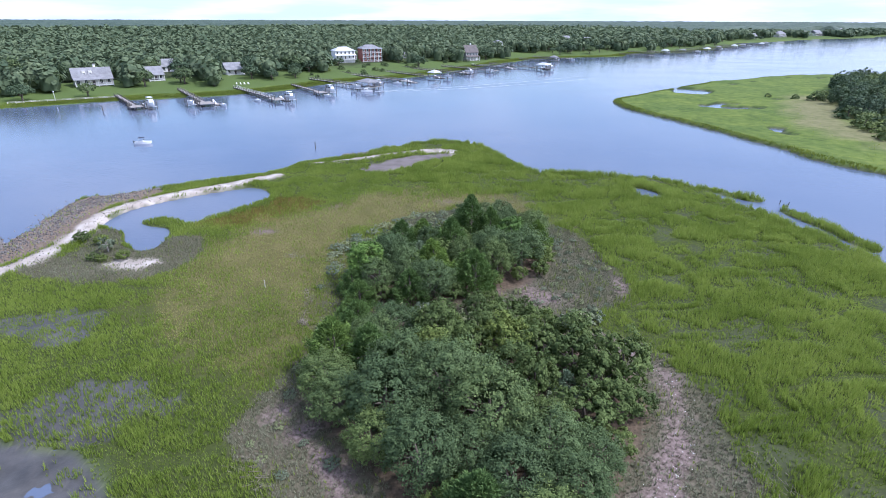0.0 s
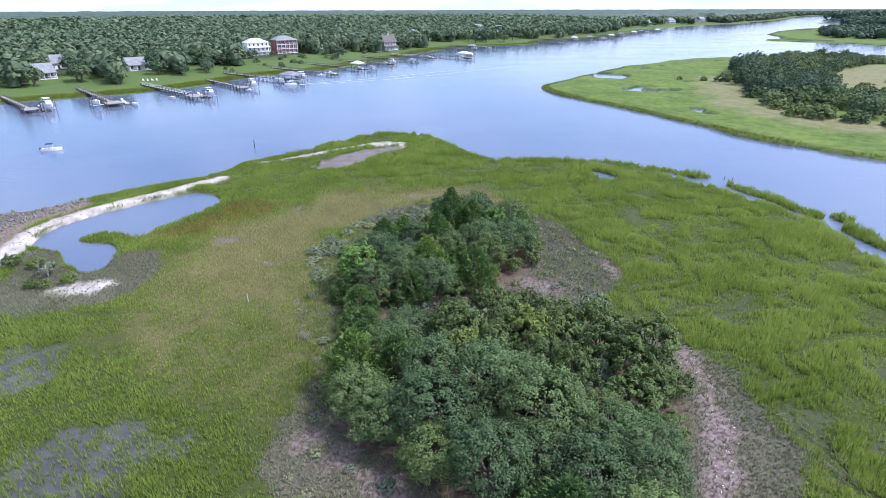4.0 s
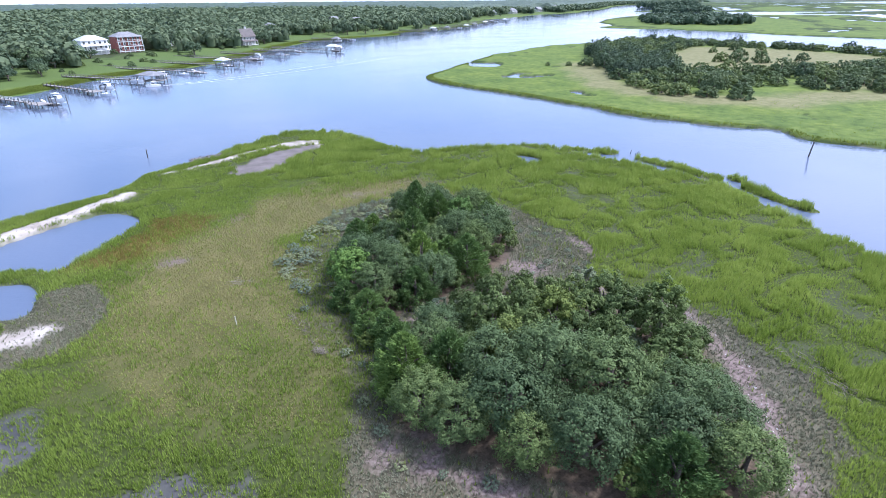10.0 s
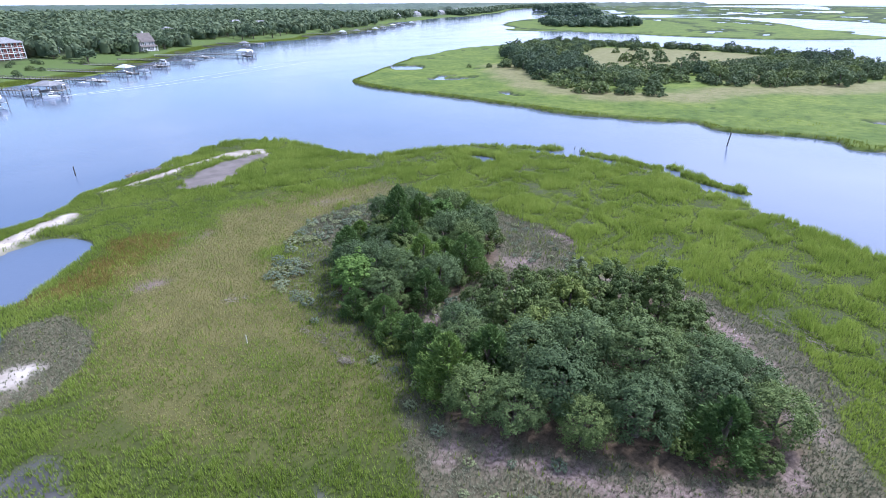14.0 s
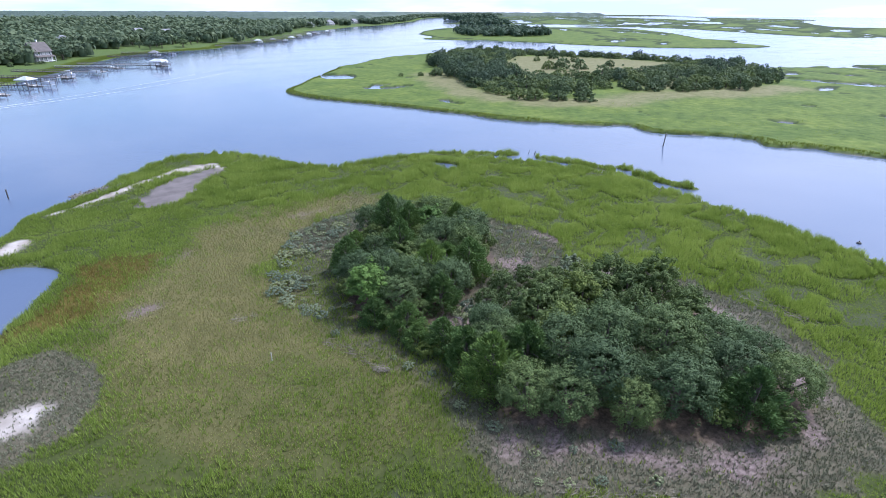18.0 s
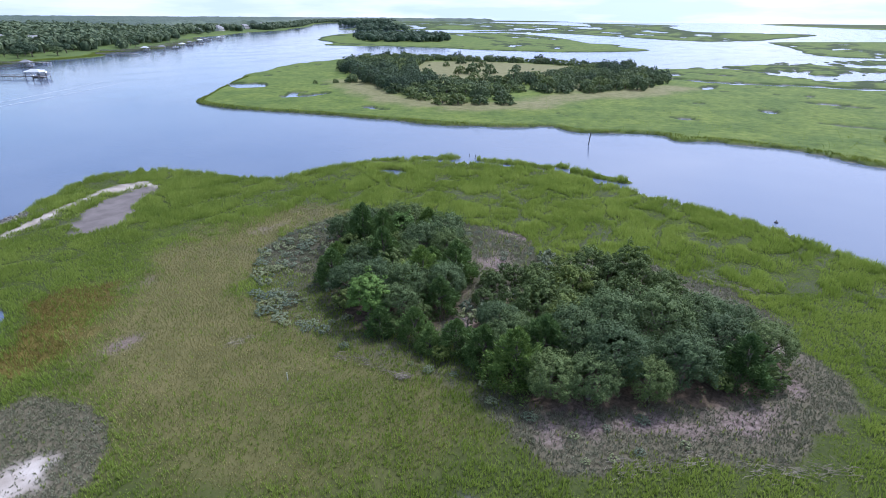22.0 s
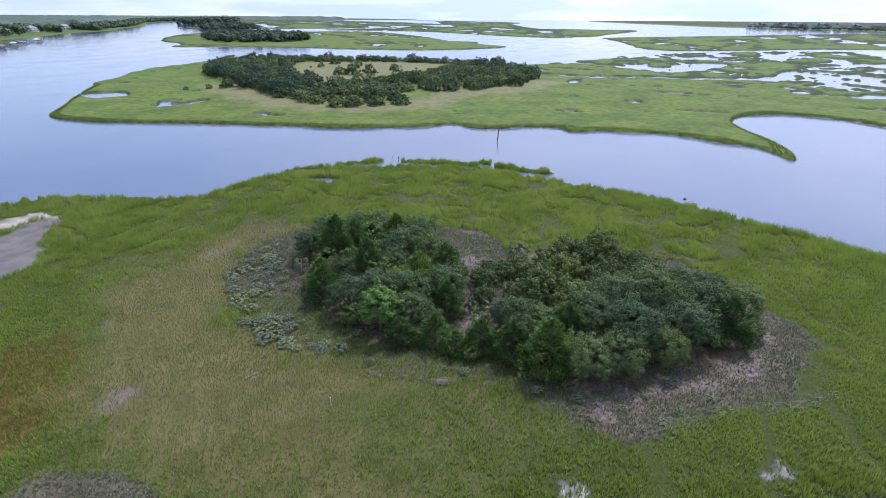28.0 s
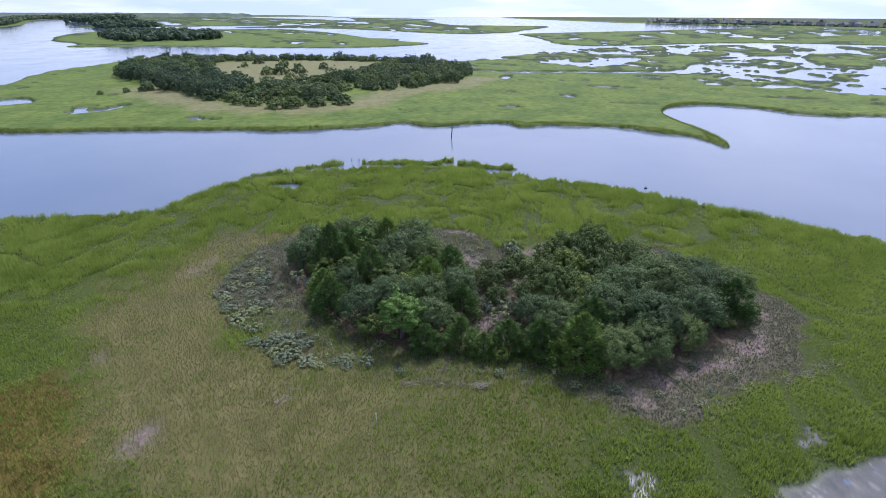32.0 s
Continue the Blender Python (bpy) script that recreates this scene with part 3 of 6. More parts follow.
def leaves_mat(name, dark, light, rough=0.7, grain=1.5):
    """Foliage: each leaf, clump and tree differ a little."""
    m, n, l, b = material(name, rough)
    g = n.new("ShaderNodeNewGeometry")
    o = n.new("ShaderNodeObjectInfo")
    clump = node_noise(n, l, grain, 3, object_vec(n))
    add = n.new("ShaderNodeMath")
    add.operation = "MULTIPLY_ADD"
    add.inputs[1].default_value = 0.45
    sub = n.new("ShaderNodeMath")
    sub.operation = "MULTIPLY_ADD"
    sub.inputs[1].default_value, sub.inputs[2].default_value = 1.3, -0.35
    l.new(clump, sub.inputs[0])
    l.new(g.outputs["Random Per Island"], add.inputs[0])
    l.new(sub.outputs[0], add.inputs[2])
    mid = tuple((p + q) / 2 for p, q in zip(dark, light))
    col = node_ramp(n, l, add.outputs[0], [(0.15, dark), (0.55, mid), (1.0, light)])
    tree = node_ramp(n, l, o.outputs["Random"], [(0.0, (0.72, 0.76, 0.8)), (0.5, (1, 1, 1)), (1.0, (1.35, 1.25, 0.95))])
    col = node_mix(n, l, 1.0, col, tree, "MULTIPLY")
    l.new(col, b.inputs["Base Color"])
    b.inputs["Specular IOR Level"].default_value = 0.2
    soft_leaf(n, l, b, col, 0.24)
    return m


def ground_material():
    m, n, l, b = material("marsh_ground", 0.9)
    p = world_vec(n)
    fine, mid, big = node_noise(n, l, 3.0, 6, p), node_noise(n, l, 0.35, 5, p), node_noise(n, l, 0.05, 4, p)

    def mask(key):
        a = n.new("ShaderNodeAttribute")
        a.attribute_name = key
        return a.outputs["Fac"]
    green = node_ramp(n, l, mid, [(0.3, (0.062, 0.092, 0.018)), (0.5, (0.096, 0.136, 0.027)), (0.7, (0.136, 0.170, 0.042))])
    wide = node_ramp(n, l, big, [(0.38, (0.78, 0.84, 0.84)), (0.62, (1.18, 1.12, 1.05))])
    col = node_mix(n, l, 1.0, green, wide, "MULTIPLY")
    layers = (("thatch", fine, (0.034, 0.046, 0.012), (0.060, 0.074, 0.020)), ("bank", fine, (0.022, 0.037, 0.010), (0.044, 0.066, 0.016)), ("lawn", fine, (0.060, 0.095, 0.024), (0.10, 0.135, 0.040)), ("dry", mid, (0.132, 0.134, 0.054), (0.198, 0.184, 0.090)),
              ("meadow", mid, (0.084, 0.080, 0.027), (0.132, 0.116, 0.046)), ("rust", mid, (0.08, 0.06, 0.015), (0.13, 0.10, 0.025)),
              ("scrub", fine, (0.076, 0.068, 0.041), (0.130, 0.113, 0.076)), ("wood", fine, (0.055, 0.042, 0.028), (0.13, 0.095, 0.065)),
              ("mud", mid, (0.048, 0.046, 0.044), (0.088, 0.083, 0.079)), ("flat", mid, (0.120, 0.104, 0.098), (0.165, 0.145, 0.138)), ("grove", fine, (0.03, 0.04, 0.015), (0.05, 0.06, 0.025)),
              ("soil", fine, (0.076, 0.056, 0.047), (0.225, 0.174, 0.158)), ("shell", fine, (0.095, 0.070, 0.052), (0.22, 0.17, 0.13)), ("sand", mid, (0.265, 0.228, 0.192), (0.44, 0.395, 0.35)))
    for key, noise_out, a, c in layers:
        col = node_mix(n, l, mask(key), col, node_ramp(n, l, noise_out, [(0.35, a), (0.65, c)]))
    l.new(col, b.inputs["Base Color"])
    for key, dry_value, wet_value in (("Roughness", 0.9, 0.34), ("Specular IOR Level", 0.12, 0.4)):
        wet = n.new("ShaderNodeMapRange")
        wet.inputs["From Min"].default_value, wet.inputs["From Max"].default_value = 0.35, 0.95
        wet.inputs["To Min"].default_value, wet.inputs["To Max"].default_value = dry_value, wet_value
        l.new(mask("mud"), wet.inputs["Value"])
        l.new(wet.outputs["Result"], b.inputs[key])
    node_bump(n, l, fine, 0.35, 0.08, b)
    return m


def water_material():
    m, n, l, b = material("river_water", 0.06)
    p = world_vec(n)
    b.inputs["IOR"].default_value = 1.33
    silt = node_noise(n, l, 0.012, 3, p)
    l.new(node_ramp(n, l, silt, [(0.3, (0.082, 0.110, 0.172)), (0.7, (0.118, 0.142, 0.198))]), b.inputs["Base Color"])
    wave = n.new("ShaderNodeMapping")
    wave.inputs["Rotation"].default_value = (0, 0, radians(25))
    wave.inputs["Scale"].default_value = (1.0, 2.2, 1.0)
    l.new(p, wave.inputs["Vector"])
    h = node_noise(n, l, 0.55, 4, wave.outputs["Vector"])
    node_bump(n, l, h, 0.12, 0.25, b)
    calm = node_noise(n, l, 0.02, 4, wave.outputs["Vector"])
    r = n.new("ShaderNodeMapRange")
    r.inputs["From Min"].default_value, r.inputs["From Max"].default_value = 0.35, 0.7
    r.inputs["To Min"].default_value, r.inputs["To Max"].default_value = 0.03, 0.13
    l.new(calm, r.inputs["Value"])
    l.new(r.outputs["Result"], b.inputs["Roughness"])
    return m


GROUND = ground_material()
WATER = water_material()
BARK = varied("bark", (0.06, 0.045, 0.035), (0.11, 0.09, 0.07), (0.19, 0.16, 0.13), 0.8, 6.0)
DEADWOOD = varied("bleached_wood", (0.22, 0.2, 0.18), (0.34, 0.32, 0.29), (0.46, 0.44, 0.4), 1.0, 8.0)
OAK_LEAF = leaves_mat("oak_leaf", (0.050, 0.084, 0.032), (0.155, 0.214, 0.082))
CEDAR_LEAF = leaves_mat("cedar_leaf", (0.060, 0.112, 0.029), (0.172, 0.262, 0.072))
BLUE_LEAF = leaves_mat("silver_cedar_leaf", (0.09, 0.14, 0.10), (0.21, 0.28, 0.21))
SHRUB_LEAF = leaves_mat("shrub_leaf", (0.058, 0.092, 0.024), (0.155, 0.204, 0.062))
BRIGHT_LEAF = leaves_mat("bright_leaf", (0.070, 0.135, 0.028), (0.16, 0.26, 0.06))
GREY_LEAF = leaves_mat("grey_leaf", (0.115, 0.146, 0.083), (0.245, 0.284, 0.182))
ISLE_LEAF = leaves_mat("island_shrub_leaf", (0.058, 0.092, 0.034), (0.185, 0.240, 0.100))
# these two leaf colours are bluer, with distance haze put into them
HAZY_WOODS_LEAF = leaves_mat("hazy_woods_leaf", (0.044, 0.074, 0.046), (0.136, 0.178, 0.108), grain=0.11)
HAZY_FAR_LEAF = leaves_mat("hazy_far_leaf", (0.046, 0.080, 0.042), (0.140, 0.190, 0.102))


# ---------------------------------------------------------------- mesh helpers
def mesh_np(name, verts, faces, mat=None, smooth=False):
    """A mesh from arrays of equal-sided faces."""
    verts, faces = np.asarray(verts, np.float32), np.asarray(faces, np.int32)
    me = bpy.data.meshes.new(name)
    k = faces.shape[1]
    me.vertices.add(len(verts))
    me.vertices.foreach_set("co", verts.ravel())
    me.loops.add(faces.size)
    me.loops.foreach_set("vertex_index", faces.ravel())
    me.polygons.add(len(faces))
    me.polygons.foreach_set("loop_start", np.arange(0, faces.size, k, dtype=np.int32))
    me.polygons.foreach_set("loop_total", np.full(len(faces), k, dtype=np.int32))
    if smooth:
        me.polygons.foreach_set("use_smooth", np.ones(len(faces), bool))
    me.update(calc_edges=True)
    if mat:
        me.materials.append(mat)
    return me


def part_mesh(name, me, parent, label=""):
    ob = new(name, me)
    ob.parent = parent
    if label:
        ob["label"] = label
    return ob


def part(name, bm, mat, parent, label=""):
    me = bpy.data.meshes.new(name)
    bm.to_mesh(me)
    bm.free()
    me.materials.append(mat)
    return part_mesh(name, me, parent, label)


def thing(name, m, label, category, group=""):
    ob = new(name)
    ob.matrix_basis = m
    return tagged(ob, label, category, group)


def box(bm, lo, hi, bevel=0.0):
    c = [(a + b) / 2 for a, b in zip(lo, hi)]
    s = [b - a for a, b in zip(lo, hi)]
    r = bmesh.ops.create_cube(bm, size=1, matrix=Matrix.Translation(c) @ Matrix.Diagonal((*s, 1)))
    if bevel:
        edges = {e for v in r["verts"] for e in v.link_edges}
        bmesh.ops.bevel(bm, geom=list(edges), offset=bevel, segments=1, affect="EDGES")
    return bm


def tube(points, radii, sides=6):
    """Verts and quads of a tapering tube along points."""
    points = [Vector(p) for p in points]
    verts, faces = [], []
    for i, (p, r) in enumerate(zip(points, radii)):
        d = (points[min(i + 1, len(points) - 1)] - points[max(i - 1, 0)]).normalized()
        a = d.orthogonal().normalized()
        b = d.cross(a)
        for k in range(sides):
            w = 2 * math.pi * k / sides
            verts.append(p + r * (math.cos(w) * a + math.sin(w) * b))
    for i in range(len(points) - 1):
        for k in range(sides):
            j = (k + 1) % sides
            faces.append((i * sides + k, i * sides + j, (i + 1) * sides + j, (i + 1) * sides + k))
    return np.array([tuple(v) for v in verts]), np.array(faces)


# ---------------------------------------------------------------- ground and water
def polar_sheet(rings, angles, centre):
    rr, aa = np.meshgrid(rings, angles, indexing="ij")
    x, y = centre[0] + rr * np.sin(aa), centre[1] + rr * np.cos(aa)
    n, k = len(rings), len(angles)
    idx = np.arange(n * k).reshape(n, k)
    a, b, c, d = idx[:-1, :-1], idx[1:, :-1], idx[1:, 1:], idx[:-1, 1:]
    faces = np.stack([a, d, c, b], -1).reshape(-1, 4)
    return x.ravel(), y.ravel(), faces


CENTRE = (-35.0, 20.0)
rings = [0.05]
while rings[-1] < 5600:
    rings.append(rings[-1] + max(0.45, 0.0145 * rings[-1]))
angles = np.radians(np.concatenate([np.arange(-75, -46, 0.6), np.arange(-46, 124, 0.21), np.arange(124, 285.1, 4.6)]))
gx, gy, gf = polar_sheet(np.array(rings), angles, CENTRE)
fields = land_fields(gx, gy)
gz = ground_height(gx, gy, fields)
ground_mesh = mesh_np("ground", np.stack([gx, gy, gz], 1), gf, GROUND, True)
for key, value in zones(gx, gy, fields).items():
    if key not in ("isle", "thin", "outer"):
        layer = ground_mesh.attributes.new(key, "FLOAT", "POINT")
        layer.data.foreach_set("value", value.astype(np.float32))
ground = tagged(new("ground", ground_mesh), "tidal salt-marsh ground with sand ridges, mud and low banks", "ground", kind="structure")

wx, wy, wf = polar_sheet(np.array([0.01, 40, 120, 400, 1200, 3000, 5600.0]), np.radians(np.arange(0, 361, 6.0)), CENTRE)
water = new("water", mesh_np("water", np.stack([wx, wy, wx * 0], 1), wf, WATER))
tagged(water, "calm blue-grey tidal river with faint ripples", "water", kind="structure")


# ---------------------------------------------------------------- trees
def leaf_quads(rng, centres, normals, size, slim=0.55, jitter=0.42, grain=None):
    """Diamond leaves; grain: the way along which long sprays grow."""
    n = len(centres)
    nrm = normals + jitter * rng.normal(size=(n, 3))
    nrm /= np.linalg.norm(nrm, axis=1)[:, None] + 1e-9
    a = np.cross(nrm, rng.normal(size=(n, 3))) if grain is None else grain + 0.35 * rng.normal(size=(n, 3))
    if grain is not None:
        nrm = np.cross(a, np.cross(nrm, a))
        nrm /= np.linalg.norm(nrm, axis=1)[:, None] + 1e-9
    a /= np.linalg.norm(a, axis=1)[:, None] + 1e-9
    b = np.cross(nrm, a)
    s = size * rng.uniform(0.6, 1.35, (n, 1))
    v = np.stack([centres - a * s, centres + b * s * slim, centres + a * s, centres - b * s * slim], 1)
    return v.reshape(-1, 3), np.arange(n * 4).reshape(n, 4)


def crown_points(rng, kind, h, r, base, blobs, per):
    """Leaf places and outward normals of a crown made of many small clumps."""
    pts, nrm = [], []
    for k in range(blobs):
        if kind == "cedar":
            u = rng.uniform(0, 1) ** 1.25
            z = base + (h - base) * u
            w = rng.uniform(0, 2 * math.pi)
            rad = r * (1 - u ** 2.6) * rng.uniform(0.55, 1.0) * (0.8 + 0.35 * math.sin(2 * w + 5 * u + r * 9) ** 2) + 0.05
            c = np.array([rad * math.cos(w), rad * math.sin(w), z])
            br = r * (0.10 + 0.11 * (1 - u))
            up = np.array([math.cos(w) * 0.8, math.sin(w) * 0.8, 0.7])
        else:
            d = rng.normal(size=3)
            d[2] = abs(d[2]) * 0.95 - 0.42
            d /= np.linalg.norm(d)
            f = rng.uniform(0.55, 1.0) ** 0.6
            f *= 0.82 + 0.36 * math.sin(3 * math.atan2(d[1], d[0]) + r * 7) ** 2 * rng.uniform(0.4, 1)
            half = (h - base) / 2
            c = np.array([d[0] * r * f, d[1] * r * f, base + half * 0.95 + d[2] * half * f])
            br = r * rng.uniform(0.11, 0.21)
            up = d
        q = rng.normal(size=(per, 3))
        q /= np.linalg.norm(q, axis=1)[:, None]
        p = c + q * br * rng.uniform(0.45, 1.05, (per, 1)) * np.array([1, 1, 1.25 if kind == "cedar" else 0.8])
        pts.append(p)
        nrm.append(q * 0.8 + up * 0.6 + np.array([0, 0, 0.45]))
    p, q = np.concatenate(pts), np.concatenate(nrm)
    keep = p[:, 2] > 0.12
    return p[keep], q[keep]


def make_tree(name, kind, h, r, base, leaf, blobs, per, size, seed, label, category, limbs=4, bark=None, slim=0.55):
    rng = np.random.RandomState(seed)
    root = thing(name, Matrix.Identity(4), label, category)
    bark = bark or BARK
    lean = rng.uniform(-0.06, 0.06, 2) * h
    top = h * (0.9 if kind == "cedar" else 0.62)
    pts = [(lean[0] * t * t, lean[1] * t * t, -0.3 + (top + 0.3) * t) for t in (0, 0.25, 0.5, 0.75, 1)]
    thick = 0.035 * h if kind == "cedar" else 0.045 * h
    v, f = tube(pts, [thick * w for w in (1.3, 1.0, 0.8, 0.55, 0.2)])
    part_mesh("trunk", mesh_np("trunk", v, f, bark, True), root)
    for k in range(limbs):
        w = 2 * math.pi * (k + rng.uniform(0, 0.6)) / max(limbs, 1)
        s = rng.uniform(0.2, 0.5) * top
        tip = np.array([math.cos(w) * r * 0.75, math.sin(w) * r * 0.75, s + (h - s) * rng.uniform(0.3, 0.6)])
        mid = np.array([tip[0] * 0.45, tip[1] * 0.45, s + (tip[2] - s) * 0.65])
        v, f = tube([(0, 0, s), mid, tip], [thick * 0.55, thick * 0.35, thick * 0.1], 5)
        part_mesh("limb", mesh_np("limb", v, f, bark, True), root)
    p, q = crown_points(rng, kind, h, r, base, blobs, per)
    grain = None
    if kind == "cedar":
        grain = np.stack([p[:, 0], p[:, 1], 0.75 * np.hypot(p[:, 0], p[:, 1]) + 0.6], 1)
        grain /= np.linalg.norm(grain, axis=1)[:, None]
    v, f = leaf_quads(rng, p, q, size, slim, grain=grain)
    part_mesh("crown", mesh_np("crown", v, f, leaf), root)
    root["unused"] = 1
    return root


def plant(proto, x, y, s, tall=1.0, rng=random, label="", group=""):
    z = float(ground_height(np.array([x]), np.array([y]))[0])
    return plant_at(proto, x, y, z, s, tall, rng, label, group)


def plant_at(proto, x, y, z, s, tall=1.0, rng=random, label="", group=""):
    m = pose(x, y, z - 0.05, 0, 0, rng.uniform(0, 360)) @ Matrix.Diagonal((s, s, s * tall, 1))
    if "unused" in proto:
        del proto["unused"]
        proto.matrix_basis = m
        ob = proto
    else:
        scale = proto.scale.copy()
        proto.scale = (1, 1, 1)
        ob = copy_thing(proto, m)
        proto.scale = scale
    return tagged(ob, label, group=group)


OAKS = [make_tree("oak_tree", "oak", 7.0, 3.4, 0.1, OAK_LEAF, 260, 52, 0.104, s, "round grey-green live oak on the marsh hummock", "tree") for s in (1, 2, 3)]
CEDARS = [make_tree("cedar_tree", "cedar", 7.0, 3.1, 0.15, CEDAR_LEAF, 250, 44, 0.20, s, "pointed dark green red cedar on the marsh hummock", "tree", 3, slim=0.3) for s in (11, 12, 13)]
SILVER = [make_tree("cedar_tree", "cedar", 4.2, 2.1, 0.1, BLUE_LEAF, 130, 36, 0.18, s, "blue-grey young cedar among the shrubs", "tree", 3, slim=0.3) for s in (21,)]
BRIGHTS = [make_tree("hackberry_tree", "oak", 6.4, 2.3, 0.5, BRIGHT_LEAF, 180, 40, 0.14, s, "bright green leafy tree at the hummock's edge", "tree") for s in (31,)]
SHRUBS = [make_tree("yaupon_shrub", "oak", 3.9, 2.0, 0.15, SHRUB_LEAF, 120, 34, 0.115, s, "dense olive-green yaupon shrub in the thicket", "shrub", 3) for s in (41, 42, 43)]
BUSHES = [make_tree("wax_myrtle_bush", "oak", 1.6, 1.2, 0.05, GREY_LEAF, 34, 18, 0.13, s, "low grey-green bush on the dry rim of the hummock", "bush", 2) for s in (51, 52)]
GREYS = [make_tree("groundsel_shrub", "oak", 2.8, 1.3, 0.3, GREY_LEAF, 26, 36, 0.15, s, "pale half-bare shrub with bleached twigs", "shrub", 6, DEADWOOD) for s in (61,)]

rng = random.Random(5)
placed = []


def scatter(outline, gap, choose, skip=None, margin=0.0, tries=4000, group=""):
    """Fills an outline with plants that keep a gap; choose gives kind, size and height."""
    lo, hi = outline.min(0), outline.max(0)
    spots = np.array([(rng.uniform(lo[0], hi[0]), rng.uniform(lo[1], hi[1])) for _ in range(tries)])
    ok = signed(spots[:, 0], spots[:, 1], outline) > margin
    if skip:
        ok &= ~skip(spots[:, 0], spots[:, 1])
    spots = spots[ok]
    chosen = []
    for x, y in spots:
        if all((x - a) ** 2 + (y - b) ** 2 > (gap * 0.5 + g * 0.5) ** 2 for a, b, g in placed):
            placed.append((x, y, gap))
            chosen.append((x, y))
    chosen = np.array(chosen).reshape(-1, 2)
    for (x, y), z in zip(chosen, ground_height(chosen[:, 0], chosen[:, 1])):
        kind, s, tall = choose(x, y)
        plant_at(kind, x, y, float(z), s, tall, rng, group=group)


# the trees that stand out, thicket by thicket: x, y, size, height
for x, y, s, tall in ((1.5, 85.0, 1.0, 1.08), (4.6, 83.5, 0.75, 1.15), (-1.8, 77.8, 0.95, 0.95), (-4.5, 68.5, 1.0, 0.95), (1.3, 66.8, 0.95, 0.9), (-7.2, 63.5, 0.8, 0.85),
                      (-13.6, 62.5, 0.7, 0.8), (-15.2, 66.4, 0.62, 0.8), (-14.4, 59.6, 0.55, 0.75), (-13.0, 57.0, 0.72, 0.8), (-14.2, 48.8, 1.0, 0.92), (-13.2, 53.2, 0.75, 0.9), (-10.2, 47.6, 0.95, 0.95), (-0.4, 29.8, 0.95, 0.85), (-9.5, 80.5, 0.8, 0.9), (11.5, 79.5, 0.8, 0.95)):
    placed.append((x, y, 3.4))
    plant(CEDARS[rng.randrange(3)], x, y, s, tall, rng, group="cedars on the hummock")
for x, y, s in ((-6.4, 74.4, 0.95), (9.0, 45.0, 0.7)):
    placed.append((x, y, 2.6))
    plant(SILVER[0], x, y, s, 1.0, rng)
for x, y, s in ((-13.6, 69.6, 1.15), (8.0, 82.5, 0.95)):
    placed.append((x, y, 3.6))
    plant(BRIGHTS[0], x, y, s, 0.85, rng)
for x, y, s in ((-8.3, 58.5, 1.0), (-6.6, 56.6, 1.0), (-0.5, 56.4, 1.1), (-3.3, 88.4, 0.9), (-5.5, 60.5, 0.8), (6.5, 42.0, 0.9), (-4.2, 86.0, 0.8)):
    placed.append((x, y, 2.0))
    plant(GREYS[0], x, y, s, 1.0, rng)
for x, y, s, tall in ((8.5, 74.0, 1.05, 0.95), (-11.2, 75.5, 0.85, 0.9), (4.0, 75.5, 0.9, 1.0), (12.0, 87.0, 0.75, 0.95), (-2.6, 43.4, 1.12, 0.98), (1.0, 39.0, 1.15, 0.98), (-8.0, 40.6, 1.1, 0.95),
                      (-4.4, 34.9, 1.0, 0.92), (2.6, 32.4, 0.95, 0.9), (-7.0, 45.6, 1.0, 0.98), (-14.0, 45.0, 0.85, 0.85), (5.6, 35.6, 0.95, 0.9), (4.9, 28.4, 0.9, 0.88), (-12.2, 41.6, 0.85, 0.9), (-8.6, 37.0, 0.75, 0.95), (9.4, 35.4, 0.7, 0.85)):
    placed.append((x, y, 4.0))
    plant(OAKS[rng.randrange(3)], x, y, s, tall, rng, group="live oaks on the hummock")


for x, y, s in ((-3, 59.6, 0.8), (1.2, 60.6, 0.9), (5, 59.2, 0.9), (8, 57.6, 0.85), (3, 62.4, 0.7), (-15.2, 57.5, 0.5), (-14.5, 65.5, 0.6), (7.5, 62.2, 0.55)):
    placed.append((x, y, 1.8))
    plant(SHRUBS[rng.randrange(3)], x, y, s, 1.0, rng, group="shrubs between the thickets")


placed.append((-7.4, 60.4, 3.6))            # a bare hollow between the thickets


def pick_north(x, y):
    u = rng.random()
    if u < 0.5:
        return OAKS[rng.randrange(3)], rng.uniform(0.62, 0.88), rng.uniform(0.95, 1.1)
    if u < 0.62:
        return CEDARS[rng.randrange(3)], rng.uniform(0.65, 0.85), rng.uniform(0.75, 0.9)
    return SHRUBS[rng.randrange(3)], rng.uniform(0.9, 1.2), rng.uniform(0.9, 1.1)


def pick_south(x, y):
    edge = (y - 24) * 0.7 + (x - 10) * 0.72            # rises away from the oak side
    if edge < 9 + rng.uniform(-3, 3):
        return OAKS[rng.randrange(3)], rng.uniform(0.6, 0.85), rng.uniform(0.85, 1.0)
    return SHRUBS[rng.randrange(3)], rng.uniform(1.0, 1.4), rng.uniform(0.95, 1.3)


for x, y, s in ((14.3, 58.6, 1.5), (16.0, 59.8, 1.0), (12.2, 58.0, 1.1), (-11.5, 56.4, 1.0), (-4.5, 58.2, 1.2)):
    placed.append((x, y, 1.8))
    plant(BUSHES[0], x, y, s, 1.0, rng)

